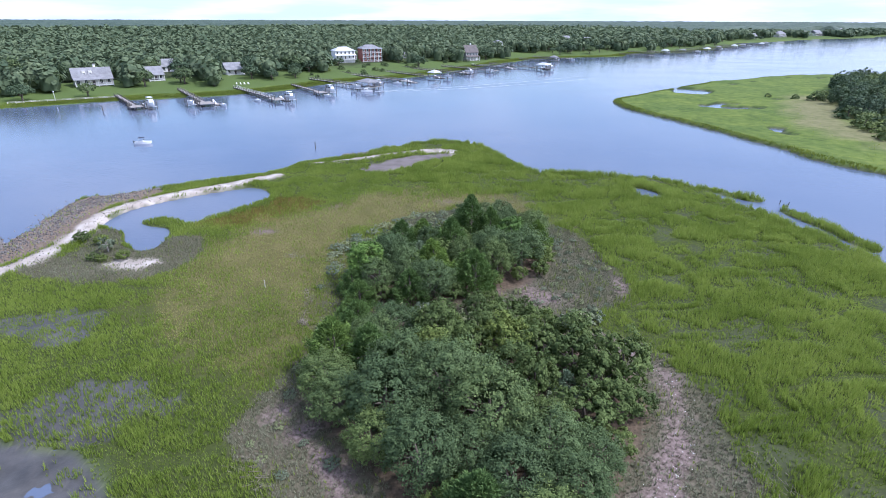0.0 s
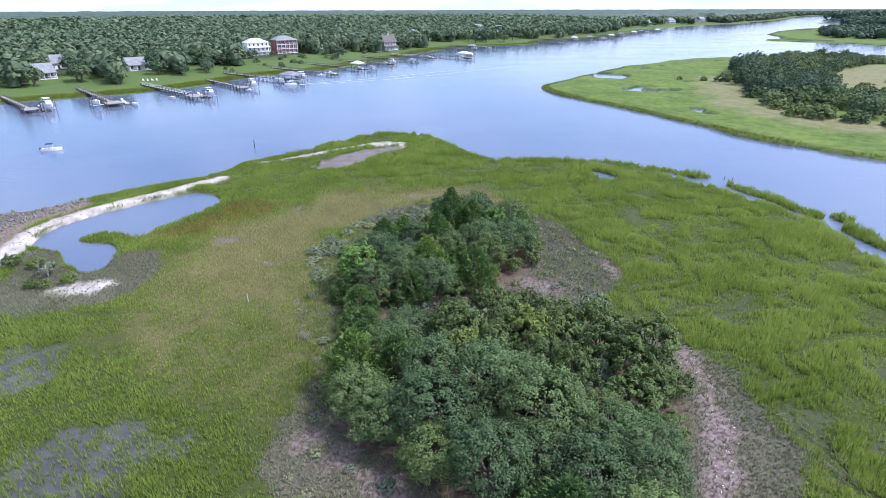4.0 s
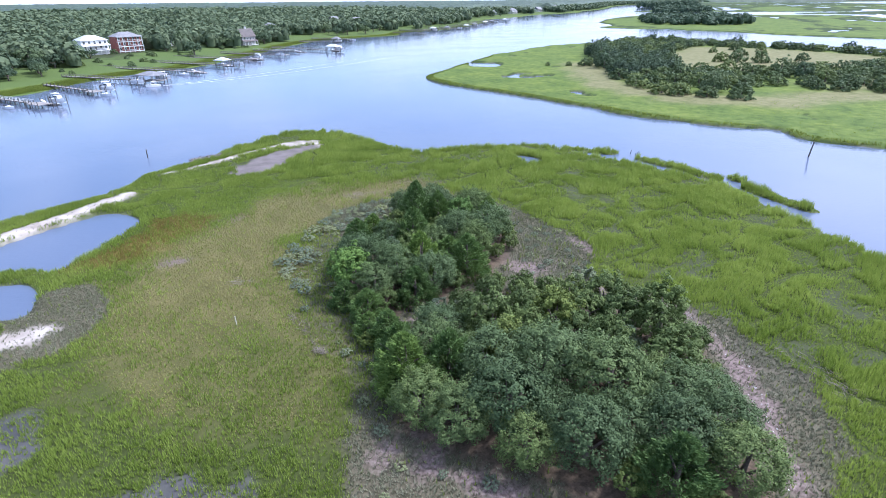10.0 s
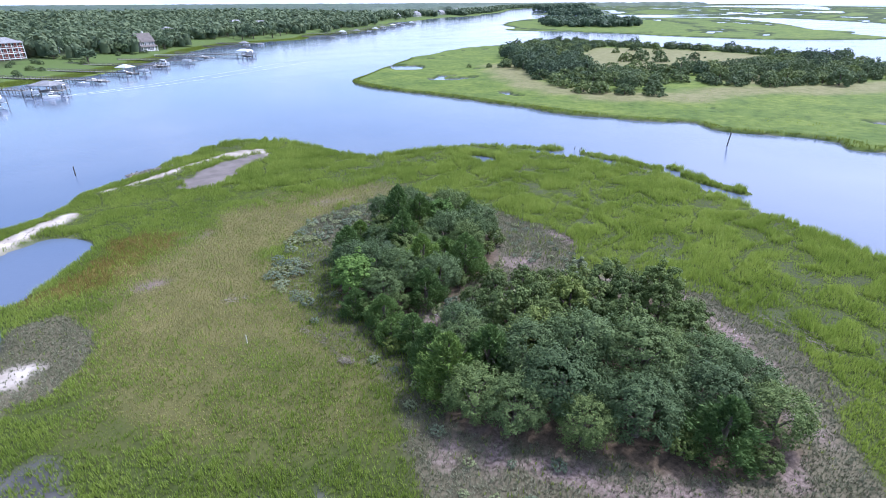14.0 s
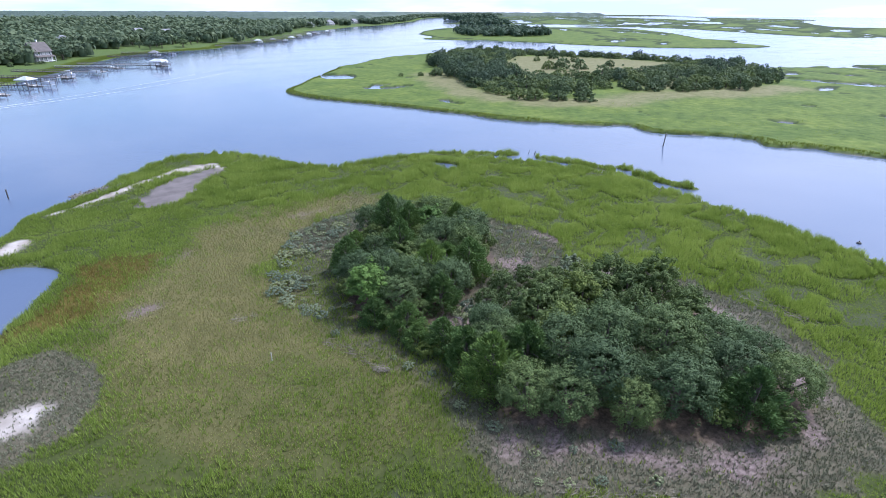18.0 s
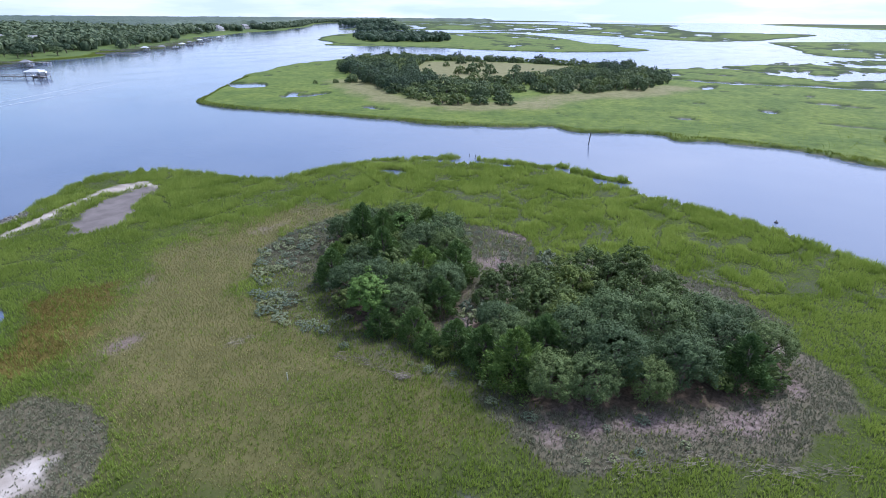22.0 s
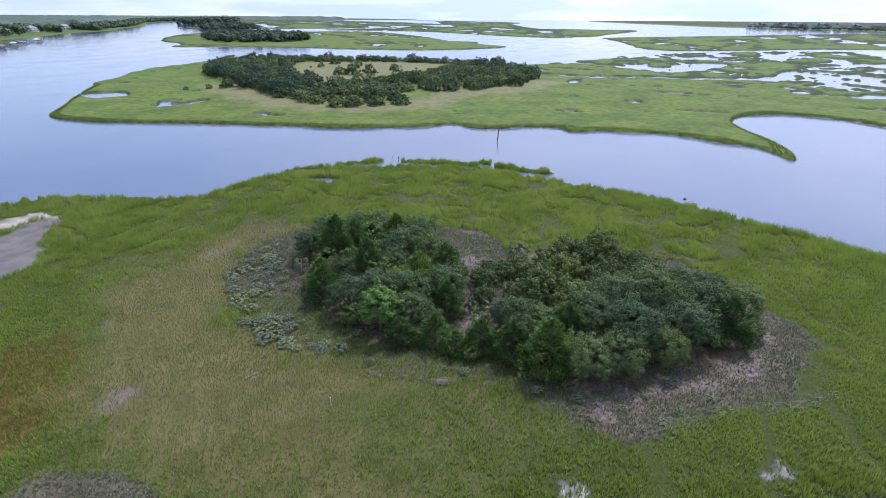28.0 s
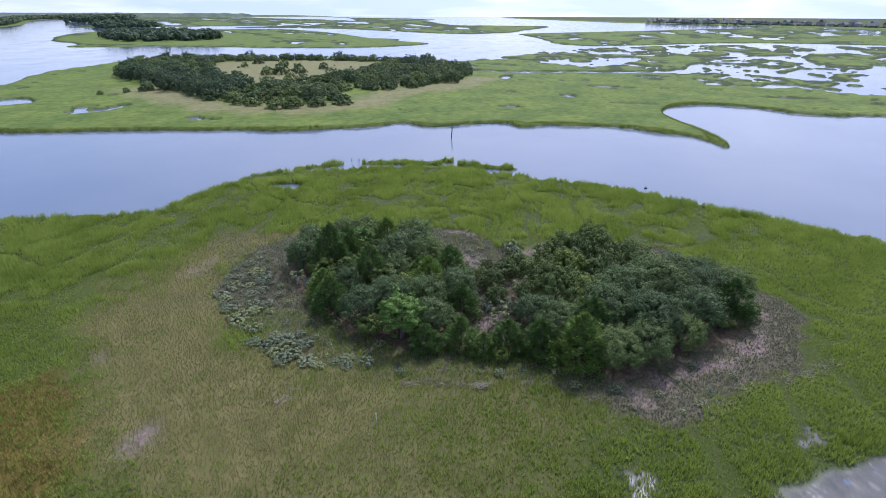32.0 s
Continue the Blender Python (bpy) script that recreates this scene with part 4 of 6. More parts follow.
scatter(WOODS_S, 2.9, pick_south, margin=2.6, group="southern thicket")
scatter(WOODS_N, 3.1, pick_north, lambda x, y: (y < 71) & (x > 3), margin=2.4, group="northern thicket")
scatter(WOODS_N, 2.1, lambda x, y: (SHRUBS[rng.randrange(3)], rng.uniform(0.6, 0.85), 1.0), lambda x, y: (y < 70) & (x > 4), margin=1.2, group="northern thicket", tries=1500)
scatter(WOODS_S, 2.1, lambda x, y: (SHRUBS[rng.randrange(3)], rng.uniform(0.6, 0.85), 1.0), margin=1.3, group="southern thicket", tries=1500)
scatter(RIM_E, 2.0, lambda x, y: (BUSHES[rng.randrange(2)], rng.uniform(0.35, 0.65), rng.uniform(0.5, 0.8)), lambda x, y: (y < 60) & (x > -10), margin=0.6, group="bushes on the rim", tries=800)
HEATH_NW = spline([(-19.5, 72), (-21, 80), (-16.5, 89.5), (-9, 97.5), (-1, 101), (6, 99.5), (1, 95.5), (-8, 90.5), (-16, 83), (-17.5, 75)])
scatter(HEATH_NW, 1.25, lambda x, y: (BUSHES[rng.randrange(2)], rng.uniform(0.6, 1.05), rng.uniform(0.4, 0.6)), group="bushes on the rim", tries=900)
RIM_NE = spline([(9, 63.5), (14, 61.5), (19.5, 65), (20.5, 75), (17, 85), (14.8, 90), (15.2, 78), (12.4, 69.5)])
scatter(RIM_NE, 1.7, lambda x, y: (BUSHES[rng.randrange(2)], rng.uniform(0.4, 0.75), rng.uniform(0.45, 0.7)), group="bushes on the rim", tries=500)
for x, y, s in ((-63.2, 84.2, 0.78), (-59.6, 83.4, 0.72), (-57.0, 77.0, 0.55), (-55.4, 76.6, 0.5), (-52.6, 77.4, 0.66)):
    plant(SHRUBS[1], x, y, s * 0.85, 0.75, rng, "bushy green cedar shrub beside the white sand", "shrubs by the pond")
plant(GREYS[0], -56.6, 80.2, 1.0, 1.0, rng, "bare bleached shrub beside the pond")

# trees that stand far off
FAR_OAKS = [make_tree("oak_tree", "oak", 9.0, 5.0, -3.2, HAZY_FAR_LEAF, 110, 15, 0.46, s, "dense dark green maritime oak", "tree", 0) for s in (71, 72, 73)]
FAR_SHRUBS = [make_tree("cedar_shrub", "oak", 4.6, 3.3, -2.2, ISLE_LEAF, 72, 12, 0.38, s, "low wind-clipped shrub on the marsh island", "shrub", 0) for s in (81, 82)]
placed = []


def pick_isle2(x, y):
    if (x < 222 and y > 205) or (y < 165 and x > 285 and rng.random() < 0.5) or rng.random() < 0.07:
        return FAR_OAKS[rng.randrange(3)], rng.uniform(0.65, 1.05), rng.uniform(0.85, 1.1)
    return FAR_SHRUBS[rng.randrange(2)], rng.uniform(0.95, 1.4), rng.uniform(0.7, 1.0)


scatter(WOODS_2, 5.4, pick_isle2, lambda x, y: signed(x, y, MEADOW_2) > -1, 1.0, 3200, "woods of the marsh island")
for x, y, s in ((246, 222, 1.6), (254, 214, 1.4), (282, 210, 1.0), (298, 247, 1.0), (308, 273, 1.2), (281, 268, 0.8), (240, 228, 1.2)):
    plant(FAR_SHRUBS[0], x, y, s, 1.1, rng)
for x, y, s in ((173, 257, 1.0), (167, 253, 1.1), (162, 260, 0.6), (153, 267, 0.5)):
    plant(FAR_SHRUBS[1], x, y, s, 0.9, rng)
# ---------------------------------------------------------------- mainland woods
def crowns_joined(rs, xs, ys, zs, rad, tall, per, size):
    """Many leafy crowns in one mesh: a lumpy dome in each, with leaf clumps standing off it."""
    n = len(xs)
    d = rs.normal(size=(n, per, 3))
    d[..., 2] = np.abs(d[..., 2]) * 1.1 - 0.3
    d /= np.linalg.norm(d, axis=2)[..., None]
    lump = 0.86 + 0.26 * np.sin(d[..., 0] * 5 + xs[:, None]) * np.sin(d[..., 1] * 5 + ys[:, None])
    c = np.stack([xs[:, None] + d[..., 0] * rad[:, None] * lump, ys[:, None] + d[..., 1] * rad[:, None] * lump,
                  zs[:, None] + tall[:, None] * (0.56 + 0.44 * d[..., 2] * lump)], -1).reshape(-1, 3)
    s = np.repeat(rad, per)[:, None] * size
    v, f = leaf_quads(rs, c, d.reshape(-1, 3) + np.array([0, 0, 0.25]), s, 0.8, 0.3)
    seg, rows = 6, ((0.55, 0.12), (0.62, 0.5), (0.46, 0.72), (0.03, 0.84))
    w = 2 * np.pi * np.arange(seg) / seg
    turn = rs.uniform(0, 6.28, (n, 1))
    core = []
    for r, h in rows:
        q = r * rad[:, None] * rs.uniform(0.8, 1.1, (n, seg))
        core.append(np.stack([xs[:, None] + q * np.cos(w + turn), ys[:, None] + q * np.sin(w + turn), zs[:, None] + tall[:, None] * h * rs.uniform(0.92, 1.04, (n, seg))], -1))
    core = np.stack(core, 1).reshape(-1, 3)
    cell = np.array([(k * seg + j, k * seg + (j + 1) % seg, (k + 1) * seg + (j + 1) % seg, (k + 1) * seg + j) for k in range(len(rows) - 1) for j in range(seg)])
    cells = (cell[None] + len(rows) * seg * np.arange(n)[:, None, None]).reshape(-1, 4)
    return np.concatenate([v, core]), np.concatenate([f, cells + len(v)])


HOUSE_SPOTS = ((-188, 291, 17), (-167, 313, 8), (-183, 361, 8), (-135, 348, 11), (-100, 438, 16), (-84, 446, 16), (-65, 459, 16), (-46, 505, 15), (18, 503, 13),
               (53, 612, 8), (160, 780, 14), (184, 752, 13), (410, 930, 22), (600, 1128, 22), (700, 1205, 26), (800, 1290, 24), (860, 1335, 26), (960, 1400, 30))


def open_yard(x, y, ahead=85.0):
    """True where a house stands or looks out over its yard to the river."""
    out = np.zeros(x.shape, bool)
    for hx, hy, w in HOUSE_SPOTS:
        front = (x - hx) * 0.52 - (y - hy) * 0.85
        across = (x - hx) * 0.85 + (y - hy) * 0.52
        out |= (front > -13) & (front < ahead) & (np.abs(across) < w / 2 + (5 if hy < 900 else 16) + 0.06 * np.maximum(front, 0))
    return out


rs = np.random.RandomState(9)
cand = np.stack([rs.uniform(-800, 1100, 70000), rs.uniform(120, 1650, 70000)], 1)
inland = signed(cand[:, 0], cand[:, 1], SHORE, 400)
dist = np.hypot(cand[:, 0] + 35, cand[:, 1] - 20)
clear = (fbm(cand[:, 0] / 45, cand[:, 1] / 45, 61) - 0.5) * 90
ok = (inland > 44 + clear) & (dist < 1500) & (inland < 900) & ~open_yard(cand[:, 0], cand[:, 1])
cand, inland, dist = cand[ok], inland[ok], dist[ok]
size = np.where(dist < 620, 7.5, np.where(dist < 900, 10.0, 15.0))
cell = np.floor(cand / size[:, None]).astype(int)
_, first = np.unique(cell[:, 0] * 100000 + cell[:, 1] + (size * 1e9).astype(np.int64), return_index=True)
cand, inland, dist = cand[first], inland[first], dist[first]
zz = ground_height(cand[:, 0], cand[:, 1]) - 0.5
rad = rs.uniform(4.0, 7.6, len(cand)) * np.where(dist < 900, 1.0, 1.4)
tops = rad * 0.9 + rs.uniform(4.5, 8.5, len(cand))
near_rows = dist < 620
v1, f1 = crowns_joined(rs, cand[near_rows, 0], cand[near_rows, 1], zz[near_rows], rad[near_rows], tops[near_rows], 46, 0.22)
v2, f2 = crowns_joined(rs, cand[~near_rows, 0], cand[~near_rows, 1], zz[~near_rows], rad[~near_rows], tops[~near_rows], 20, 0.32)
tagged(new("woods", mesh_np("woods", np.concatenate([v1, v2]), np.concatenate([f1, f2 + len(v1)]), HAZY_WOODS_LEAF)), "dense green mixed woods behind the waterfront houses", "woods", kind="stuff")

# the tree line along the far shore
far_shore = spline([(900, 1262), (1034, 1395), (1350, 1672), (2214, 2500), (3400, 3075), (4300, 2680)], False, 30)
far_run = np.concatenate([[0], np.cumsum(np.hypot(*np.diff(far_shore, axis=0).T))])
u = rs.uniform(0, 1, 900) ** 1.25 * far_run[-1]
qx, qy = np.interp(u, far_run, far_shore[:, 0]), np.interp(u, far_run, far_shore[:, 1])
back = rs.uniform(0, 1, 900) * 55 + 6
qx, qy = qx - back * 0.62, qy + back * 0.78
grow = 1 + u / far_run[-1]
v, f = crowns_joined(rs, qx, qy, qx * 0 + 1.0, rs.uniform(6, 11, 900) * grow, rs.uniform(9, 18, 900) * (0.7 + 0.3 * grow), 22, 0.38)
tagged(new("shore_woods", mesh_np("shore_woods", v, f, HAZY_WOODS_LEAF)), "dark green trees lining the far river bank", "woods", kind="stuff")

# woods of the farther marsh islands and of the barrier island
groves = []
for outline, count, size in ((WOODS_3, 230, 1.0), (spline([(1030, 1090), (1120, 1030), (1230, 1060), (1400, 1300), (1290, 1330)]), 90, 1.3), (spline([(1500, 1650), (1650, 1500), (2000, 1900), (1900, 2000)]), 60, 2.0)):
    lo, hi = outline.min(0), outline.max(0)
    q = np.stack([rs.uniform(lo[0], hi[0], count * 5), rs.uniform(lo[1], hi[1], count * 5)], 1)
    q = q[signed(q[:, 0], q[:, 1], outline, 120) > 3][:count]
    groves.append(crowns_joined(rs, q[:, 0], q[:, 1], q[:, 0] * 0 + 0.6, rs.uniform(5, 9, len(q)) * size, rs.uniform(6, 13, len(q)) * size, 36, 0.3))
t = rs.uniform(0, 1, 150)
qx, qy = 2410 - 760 * t + rs.normal(0, 16, 150), -285 - 555 * t + rs.normal(0, 12, 150)
groves.append(crowns_joined(rs, qx, qy, qx * 0 + 1.5, rs.uniform(5, 8, 150), rs.uniform(3, 6, 150), 14, 0.4))
base = 0
gv, gfc = [], []
for v, f in groves:
    gv.append(v)
    gfc.append(f + base)
    base += len(v)
tagged(new("island_woods", mesh_np("island_woods", np.concatenate(gv), np.concatenate(gfc), HAZY_FAR_LEAF)), "dark low woods on the farther marsh islands", "woods", kind="stuff")

# the canopy beyond, as one lumpy sheet of tree tops
fr = [560.0]
while fr[-1] < 5000:
    fr.append(fr[-1] + max(6.0, 0.0095 * fr[-1]))
cx, cy, cf = polar_sheet(np.array(fr), np.radians(np.arange(-70, 69, 0.3)), CENTRE)
inl = signed(cx, cy, SHORE, 400)
lump = fbm(cx / 10, cy / 10, 91, 2)
far_out = np.hypot(cx + 35, cy - 20)
start = 150.0 - 105.0 * ramp01(far_out, 1150, 1700)
rise = ramp01(inl - start, 0, 35)
canopy = 2 + rise * (7 * lump + 5 * ramp01(far_out, 1200, 1500) + 4) + rise * 8 * ramp01(far_out, 1000, 1500) + rise * 7 * (fbm(cx / 130, cy / 130, 97) - 0.5) + rise * 5 * ramp01(far_out, 2000, 4000) * fbm(cx / 60, cy / 60, 99)
grown = (inl > start) & ~open_yard(cx, cy)
canopy = np.where(grown, canopy, -1.5)
keep = grown[cf].any(1)
# canopy greens shifted to blue, so the colour carries the haze of distance
CANOPY = varied("hazy_tree_tops", (0.022, 0.042, 0.027), (0.046, 0.074, 0.047), (0.088, 0.120, 0.076), 0.02, 0.14, 0.8, 1.0, dist=2.5)
tagged(new("distant_woods", mesh_np("distant_woods", np.stack([cx, cy, canopy], 1), cf[keep], CANOPY)), "far green tree canopy running to the horizon", "woods", kind="stuff")


# ---------------------------------------------------------------- marsh grass
def grass_mat(name, dark, mid, light, rough=0.6, rise=2.2, through=0.28):
    m, n, l, b = material(name, rough)
    p = world_vec(n)
    g = n.new("ShaderNodeNewGeometry")
    patch = node_noise(n, l, 0.09, 5, p, 0.72)
    add = n.new("ShaderNodeMath")
    add.operation = "MULTIPLY_ADD"
    add.inputs[1].default_value = 0.42
    l.new(g.outputs["Random Per Island"], add.inputs[0])
    sub = n.new("ShaderNodeMath")
    sub.operation = "SUBTRACT"
    sub.inputs[1].default_value = 0.21
    l.new(patch, sub.inputs[0])
    l.new(sub.outputs[0], add.inputs[2])
    col = node_ramp(n, l, add.outputs[0], [(0.3, dark), (0.5, mid), (0.7, light)])
    l.new(col, b.inputs["Base Color"])
    soft_leaf(n, l, b, col, through)
    b.inputs["Specular IOR Level"].default_value = 0.12
    up = n.new("ShaderNodeVectorMath")
    up.operation = "ADD"
    up.inputs[1].default_value = (0, 0, rise)
    unit = n.new("ShaderNodeVectorMath")
    unit.operation = "NORMALIZE"
    l.new(g.outputs["Normal"], up.inputs[0])
    l.new(up.outputs["Vector"], unit.inputs[0])
    l.new(unit.outputs["Vector"], b.inputs["Normal"])
    return m


GRASS = grass_mat("cordgrass_blade", (0.136, 0.198, 0.027), (0.222, 0.302, 0.045), (0.308, 0.376, 0.078), rise=1.2, through=0.58)
BANK = grass_mat("bank_cordgrass_blade", (0.116, 0.160, 0.020), (0.150, 0.200, 0.026), (0.190, 0.235, 0.040), rise=3.0, through=0.45)
SHORT = grass_mat("salt_meadow_blade", (0.172, 0.176, 0.056), (0.236, 0.222, 0.080), (0.300, 0.268, 0.110), rise=0.7, through=0.15)
RUSTY = grass_mat("rusty_glasswort", (0.14, 0.10, 0.022), (0.175, 0.155, 0.032), (0.17, 0.185, 0.036))
HEATH = grass_mat("sea_oxeye_leaf", (0.104, 0.114, 0.060), (0.154, 0.160, 0.096), (0.214, 0.214, 0.142), rise=1.4)


def blades(rs, x, y, z, height, width, per, splay):
    """Tapered blades: per blades for each tuft."""
    n = len(x)
    base = np.repeat(np.stack([x, y, z - 0.03], 1), per, 0)
    w = rs.uniform(0, 2 * np.pi, n * per)
    out = np.stack([np.cos(w), np.sin(w), np.zeros(n * per)], 1)
    side = np.stack([-np.sin(w), np.cos(w), np.zeros(n * per)], 1)
    hh = np.repeat(height, per)[:, None] * rs.uniform(0.65, 1.2, (n * per, 1))
    ww = np.repeat(width, per)[:, None] * rs.uniform(0.7, 1.2, (n * per, 1)) if isinstance(width, np.ndarray) else width
    sp = splay * rs.uniform(0.2, 1.0, (n * per, 1))
    foot = base + out * 0.08 * rs.uniform(0, 1, (n * per, 1))
    tip = foot + out * hh * sp + np.array([0, 0, 1]) * hh
    v = np.stack([foot - side * ww / 2, foot + side * ww / 2, tip], 1)
    return v.reshape(-1, 3), np.arange(n * per * 3).reshape(-1, 3)


rs = np.random.RandomState(21)
count = 900000
x, y = rs.uniform(-82, 78, count), rs.uniform(-14, 172, count)
# bare shell of the field: first a coarse cut by the shore
inn = signed(x, y, ISLE, 20)
sel = inn > -9
x, y = x[sel], y[sel]
fields = land_fields(x, y)
zo = zones(x, y, fields)
z = ground_height(x, y, fields)
near = ramp01(110 - np.hypot(x + 35, y - 20), 0, 60)
u = rs.uniform(0, 1, len(x))
bare = np.maximum.reduce([zo["sand"], zo["soil"] * 0.9, zo["shell"] * 0.97, zo["wood"], zo["mud"] * 0.5 * (zo["thin"] < 0.05), zo["flat"]])
marshy = (np.hypot((x + 40) / 1.7, y - 38) < 9) & (fbm(x / 2.4, y / 2.4, 83) > 0.55)
edge = ((zo["isle"] > 0.05) & (z > 0.0)) | (marshy & (zo["isle"] > -4) & (rs.uniform(0, 1, len(x)) < 0.5))
z = np.where(edge, np.maximum(z, -0.1), z)
tuft = vnoise(x / 0.85, y / 0.85, 85) * 0.65 + vnoise(x / 2.1, y / 2.1, 86) * 0.35
gap = ramp01(fbm(x / 4.5, y / 4.5, 71), 0.36, 0.46)
crease = ramp01(np.abs(fbm(x / 14, y / 11, 73, 2) - 0.5), 0.004, 0.03)
tall = edge & (u > bare) & (u > zo["scrub"] * 0.97) & (u > zo["meadow"] * 0.95) & (u > zo["rust"] * 0.8) & (rs.uniform(0, 1, len(x)) < (0.75 + 0.25 * gap) * (0.75 + 0.25 * crease) * (0.62 + 0.38 * ramp01(tuft, 0.3, 0.52)))
fringe = 1.0 + 0.45 * ramp01(5 - zo["isle"], 0, 4)
patchy = 0.75 + 0.5 * fbm(x / 7, y / 7, 77)
outer = zo["outer"]
wx, wy = x + 2.5 * (fbm(x / 3, y / 3, 92) - 0.5), y + 2.5 * (fbm(x / 3, y / 3, 94) - 0.5)
ridge = ramp01(np.abs(fbm(wx / 9, wy / 6.5, 96, 2) - 0.5), 0.015, 0.085)
tall &= rs.uniform(0, 1, len(x)) > np.maximum(outer * 0.32 * (1 - ridge), 0.4 * zo["thin"])
h = 0.47 * (1 + outer * (1.35 * ridge - 0.55)) * (1 - 0.4 * zo["thin"]) * fringe * patchy * (0.35 + 0.65 * crease) * (0.75 + 0.5 * tuft)
v, f = blades(rs, x[tall], y[tall], z[tall], h[tall], 0.062, 4, 0.4)
tagged(new("cordgrass", mesh_np("cordgrass", v, f, GRASS)), "tall bright green cordgrass covering the marsh island", "grass", kind="stuff")
low = edge & ~tall & (u > bare) & (zo["meadow"] > 0.4) & (zo["scrub"] < 0.6) & (rs.uniform(0, 1, len(x)) < 0.8)
v, f = blades(rs, x[low], y[low], z[low], 0.22 * patchy[low], 0.055, 4, 0.5)
tagged(new("salt_meadow_grass", mesh_np("salt_meadow_grass", v, f, SHORT)), "short olive-brown salt meadow grass", "grass", kind="stuff")
red = edge & ~tall & ~low & (u > bare) & (zo["rust"] > 0.5)
v, f = blades(rs, x[red], y[red], z[red], 0.30 * patchy[red], 0.09, 2, 0.7)
tagged(new("glasswort", mesh_np("glasswort", v, f, RUSTY)), "rust-orange glasswort along the pond", "plants", kind="stuff")
hea = edge & ~tall & ~low & ~red & (u > bare * 0.8) & (zo["scrub"] > 0.4) & (zo["wood"] < 0.7) & (rs.uniform(0, 1, len(x)) < 0.85)
v, f = blades(rs, x[hea], y[hea], z[hea], 0.24 * patchy[hea], 0.085, 4, 1.0)
tagged(new("sea_oxeye", mesh_np("sea_oxeye", v, f, HEATH)), "low grey-brown sea oxeye round the thickets", "plants", kind="stuff")

# the marsh across the channel: thick along the banks, thinner inland
x, y = rs.uniform(74, 300, 520000), rs.uniform(-60, 330, 520000)
d2 = signed(x, y, ISLE2, 30)
back = ramp01(np.hypot(x + 35, y - 20), 140, 330)
keep = (d2 > -2) & (rs.uniform(0, 1, len(x)) < np.where(d2 < 3, 0.7, 0.04 - 0.04 * back)) & (signed(x, y, WOODS_2) < -6)
x, y = x[keep], y[keep]
z = ground_height(x, y)
m2 = fbm(x / 6, y / 6, 79)
keep = (z > 0.2) & ((rs.uniform(0, 1, len(x)) < ramp01(m2, 0.2, 0.5)) | (signed(x, y, ISLE2, 30) < 6))
x, y, z = x[keep], y[keep], z[keep]
v, f = blades(rs, x, y, z, np.where(signed(x, y, ISLE2, 30) < 3, 0.55, 0.30) * (0.5 + 0.9 * fbm(x / 9, y / 9, 78)), 0.22, 2, 0.6)
tagged(new("cordgrass", mesh_np("cordgrass_bank", v, f, BANK)), "cordgrass of the marsh across the channel", "grass", kind="stuff")

# yellow-green fringe along the mainland bank
t = rs.uniform(0, 1, 60000)
line = SHORE[12:70]
k = (t * (len(line) - 1.001)).astype(int)
p = line[k] + (line[k + 1] - line[k]) * (t * (len(line) - 1.001) - k)[:, None]
x, y = p[:, 0] + rs.normal(-3, 5, len(t)), p[:, 1] + rs.normal(4, 5, len(t))
d2 = signed(x, y, SHORE, 400)
keep = (d2 > 0.5) & (d2 < 15)
x, y = x[keep], y[keep]
v, f = blades(rs, x, y, ground_height(x, y), np.full(len(x), 0.45), 0.32, 2, 0.6)
tagged(new("cordgrass", mesh_np("cordgrass_mainland", v, f, BANK)), "cordgrass fringe below the waterfront lawns", "grass", kind="stuff")


# ---------------------------------------------------------------- materials of the built things
WHITE = varied("white_paint", (0.62, 0.62, 0.60), (0.74, 0.74, 0.72), (0.82, 0.82, 0.80), 0.3, 4.0, 0.5, 0.1)
CREAM = varied("cream_siding", (0.50, 0.49, 0.44), (0.60, 0.58, 0.53), (0.68, 0.66, 0.60), 0.3, 4.0, 0.6, 0.1)
BRICK = varied("red_brick", (0.20, 0.07, 0.055), (0.28, 0.10, 0.08), (0.36, 0.15, 0.12), 0.4, 6.0, 0.8, 0.2)
GREY_SIDING = varied("grey_siding", (0.24, 0.24, 0.24), (0.32, 0.32, 0.32), (0.42, 0.41, 0.40), 0.3, 4.0, 0.7, 0.1)
SHINGLE = varied("grey_shingle", (0.13, 0.13, 0.14), (0.20, 0.20, 0.21), (0.28, 0.28, 0.29), 0.4, 5.0, 0.85, 0.3)
DARK_SHINGLE = varied("brown_shingle", (0.07, 0.06, 0.055), (0.11, 0.095, 0.09), (0.16, 0.14, 0.13), 0.4, 5.0, 0.85, 0.3)
TIN = varied("pale_tin_roof", (0.50, 0.51, 0.52), (0.62, 0.63, 0.64), (0.74, 0.74, 0.74), 0.2, 3.0, 0.4, 0.1, 0.3)
PANE, _n, _l, _b = material("window_glass", 0.05)
_b.inputs["Base Color"].default_value = (0.03, 0.04, 0.05, 1)
TIMBER = varied("weathered_timber", (0.14, 0.125, 0.11), (0.24, 0.22, 0.20), (0.36, 0.34, 0.31), 0.5, 5.0, 0.85, 0.3)
PILING = varied("wet_piling", (0.05, 0.045, 0.04), (0.10, 0.09, 0.08), (0.17, 0.155, 0.14), 0.8, 5.0, 0.8, 0.4)
GELCOAT = varied("white_gelcoat", (0.66, 0.67, 0.68), (0.76, 0.77, 0.78), (0.84, 0.84, 0.84), 0.4, 3.0, 0.25, 0.0)
NAVY = varied("navy_canvas", (0.012, 0.016, 0.03), (0.02, 0.026, 0.045), (0.035, 0.04, 0.065), 1.0, 6.0, 0.8, 0.2)
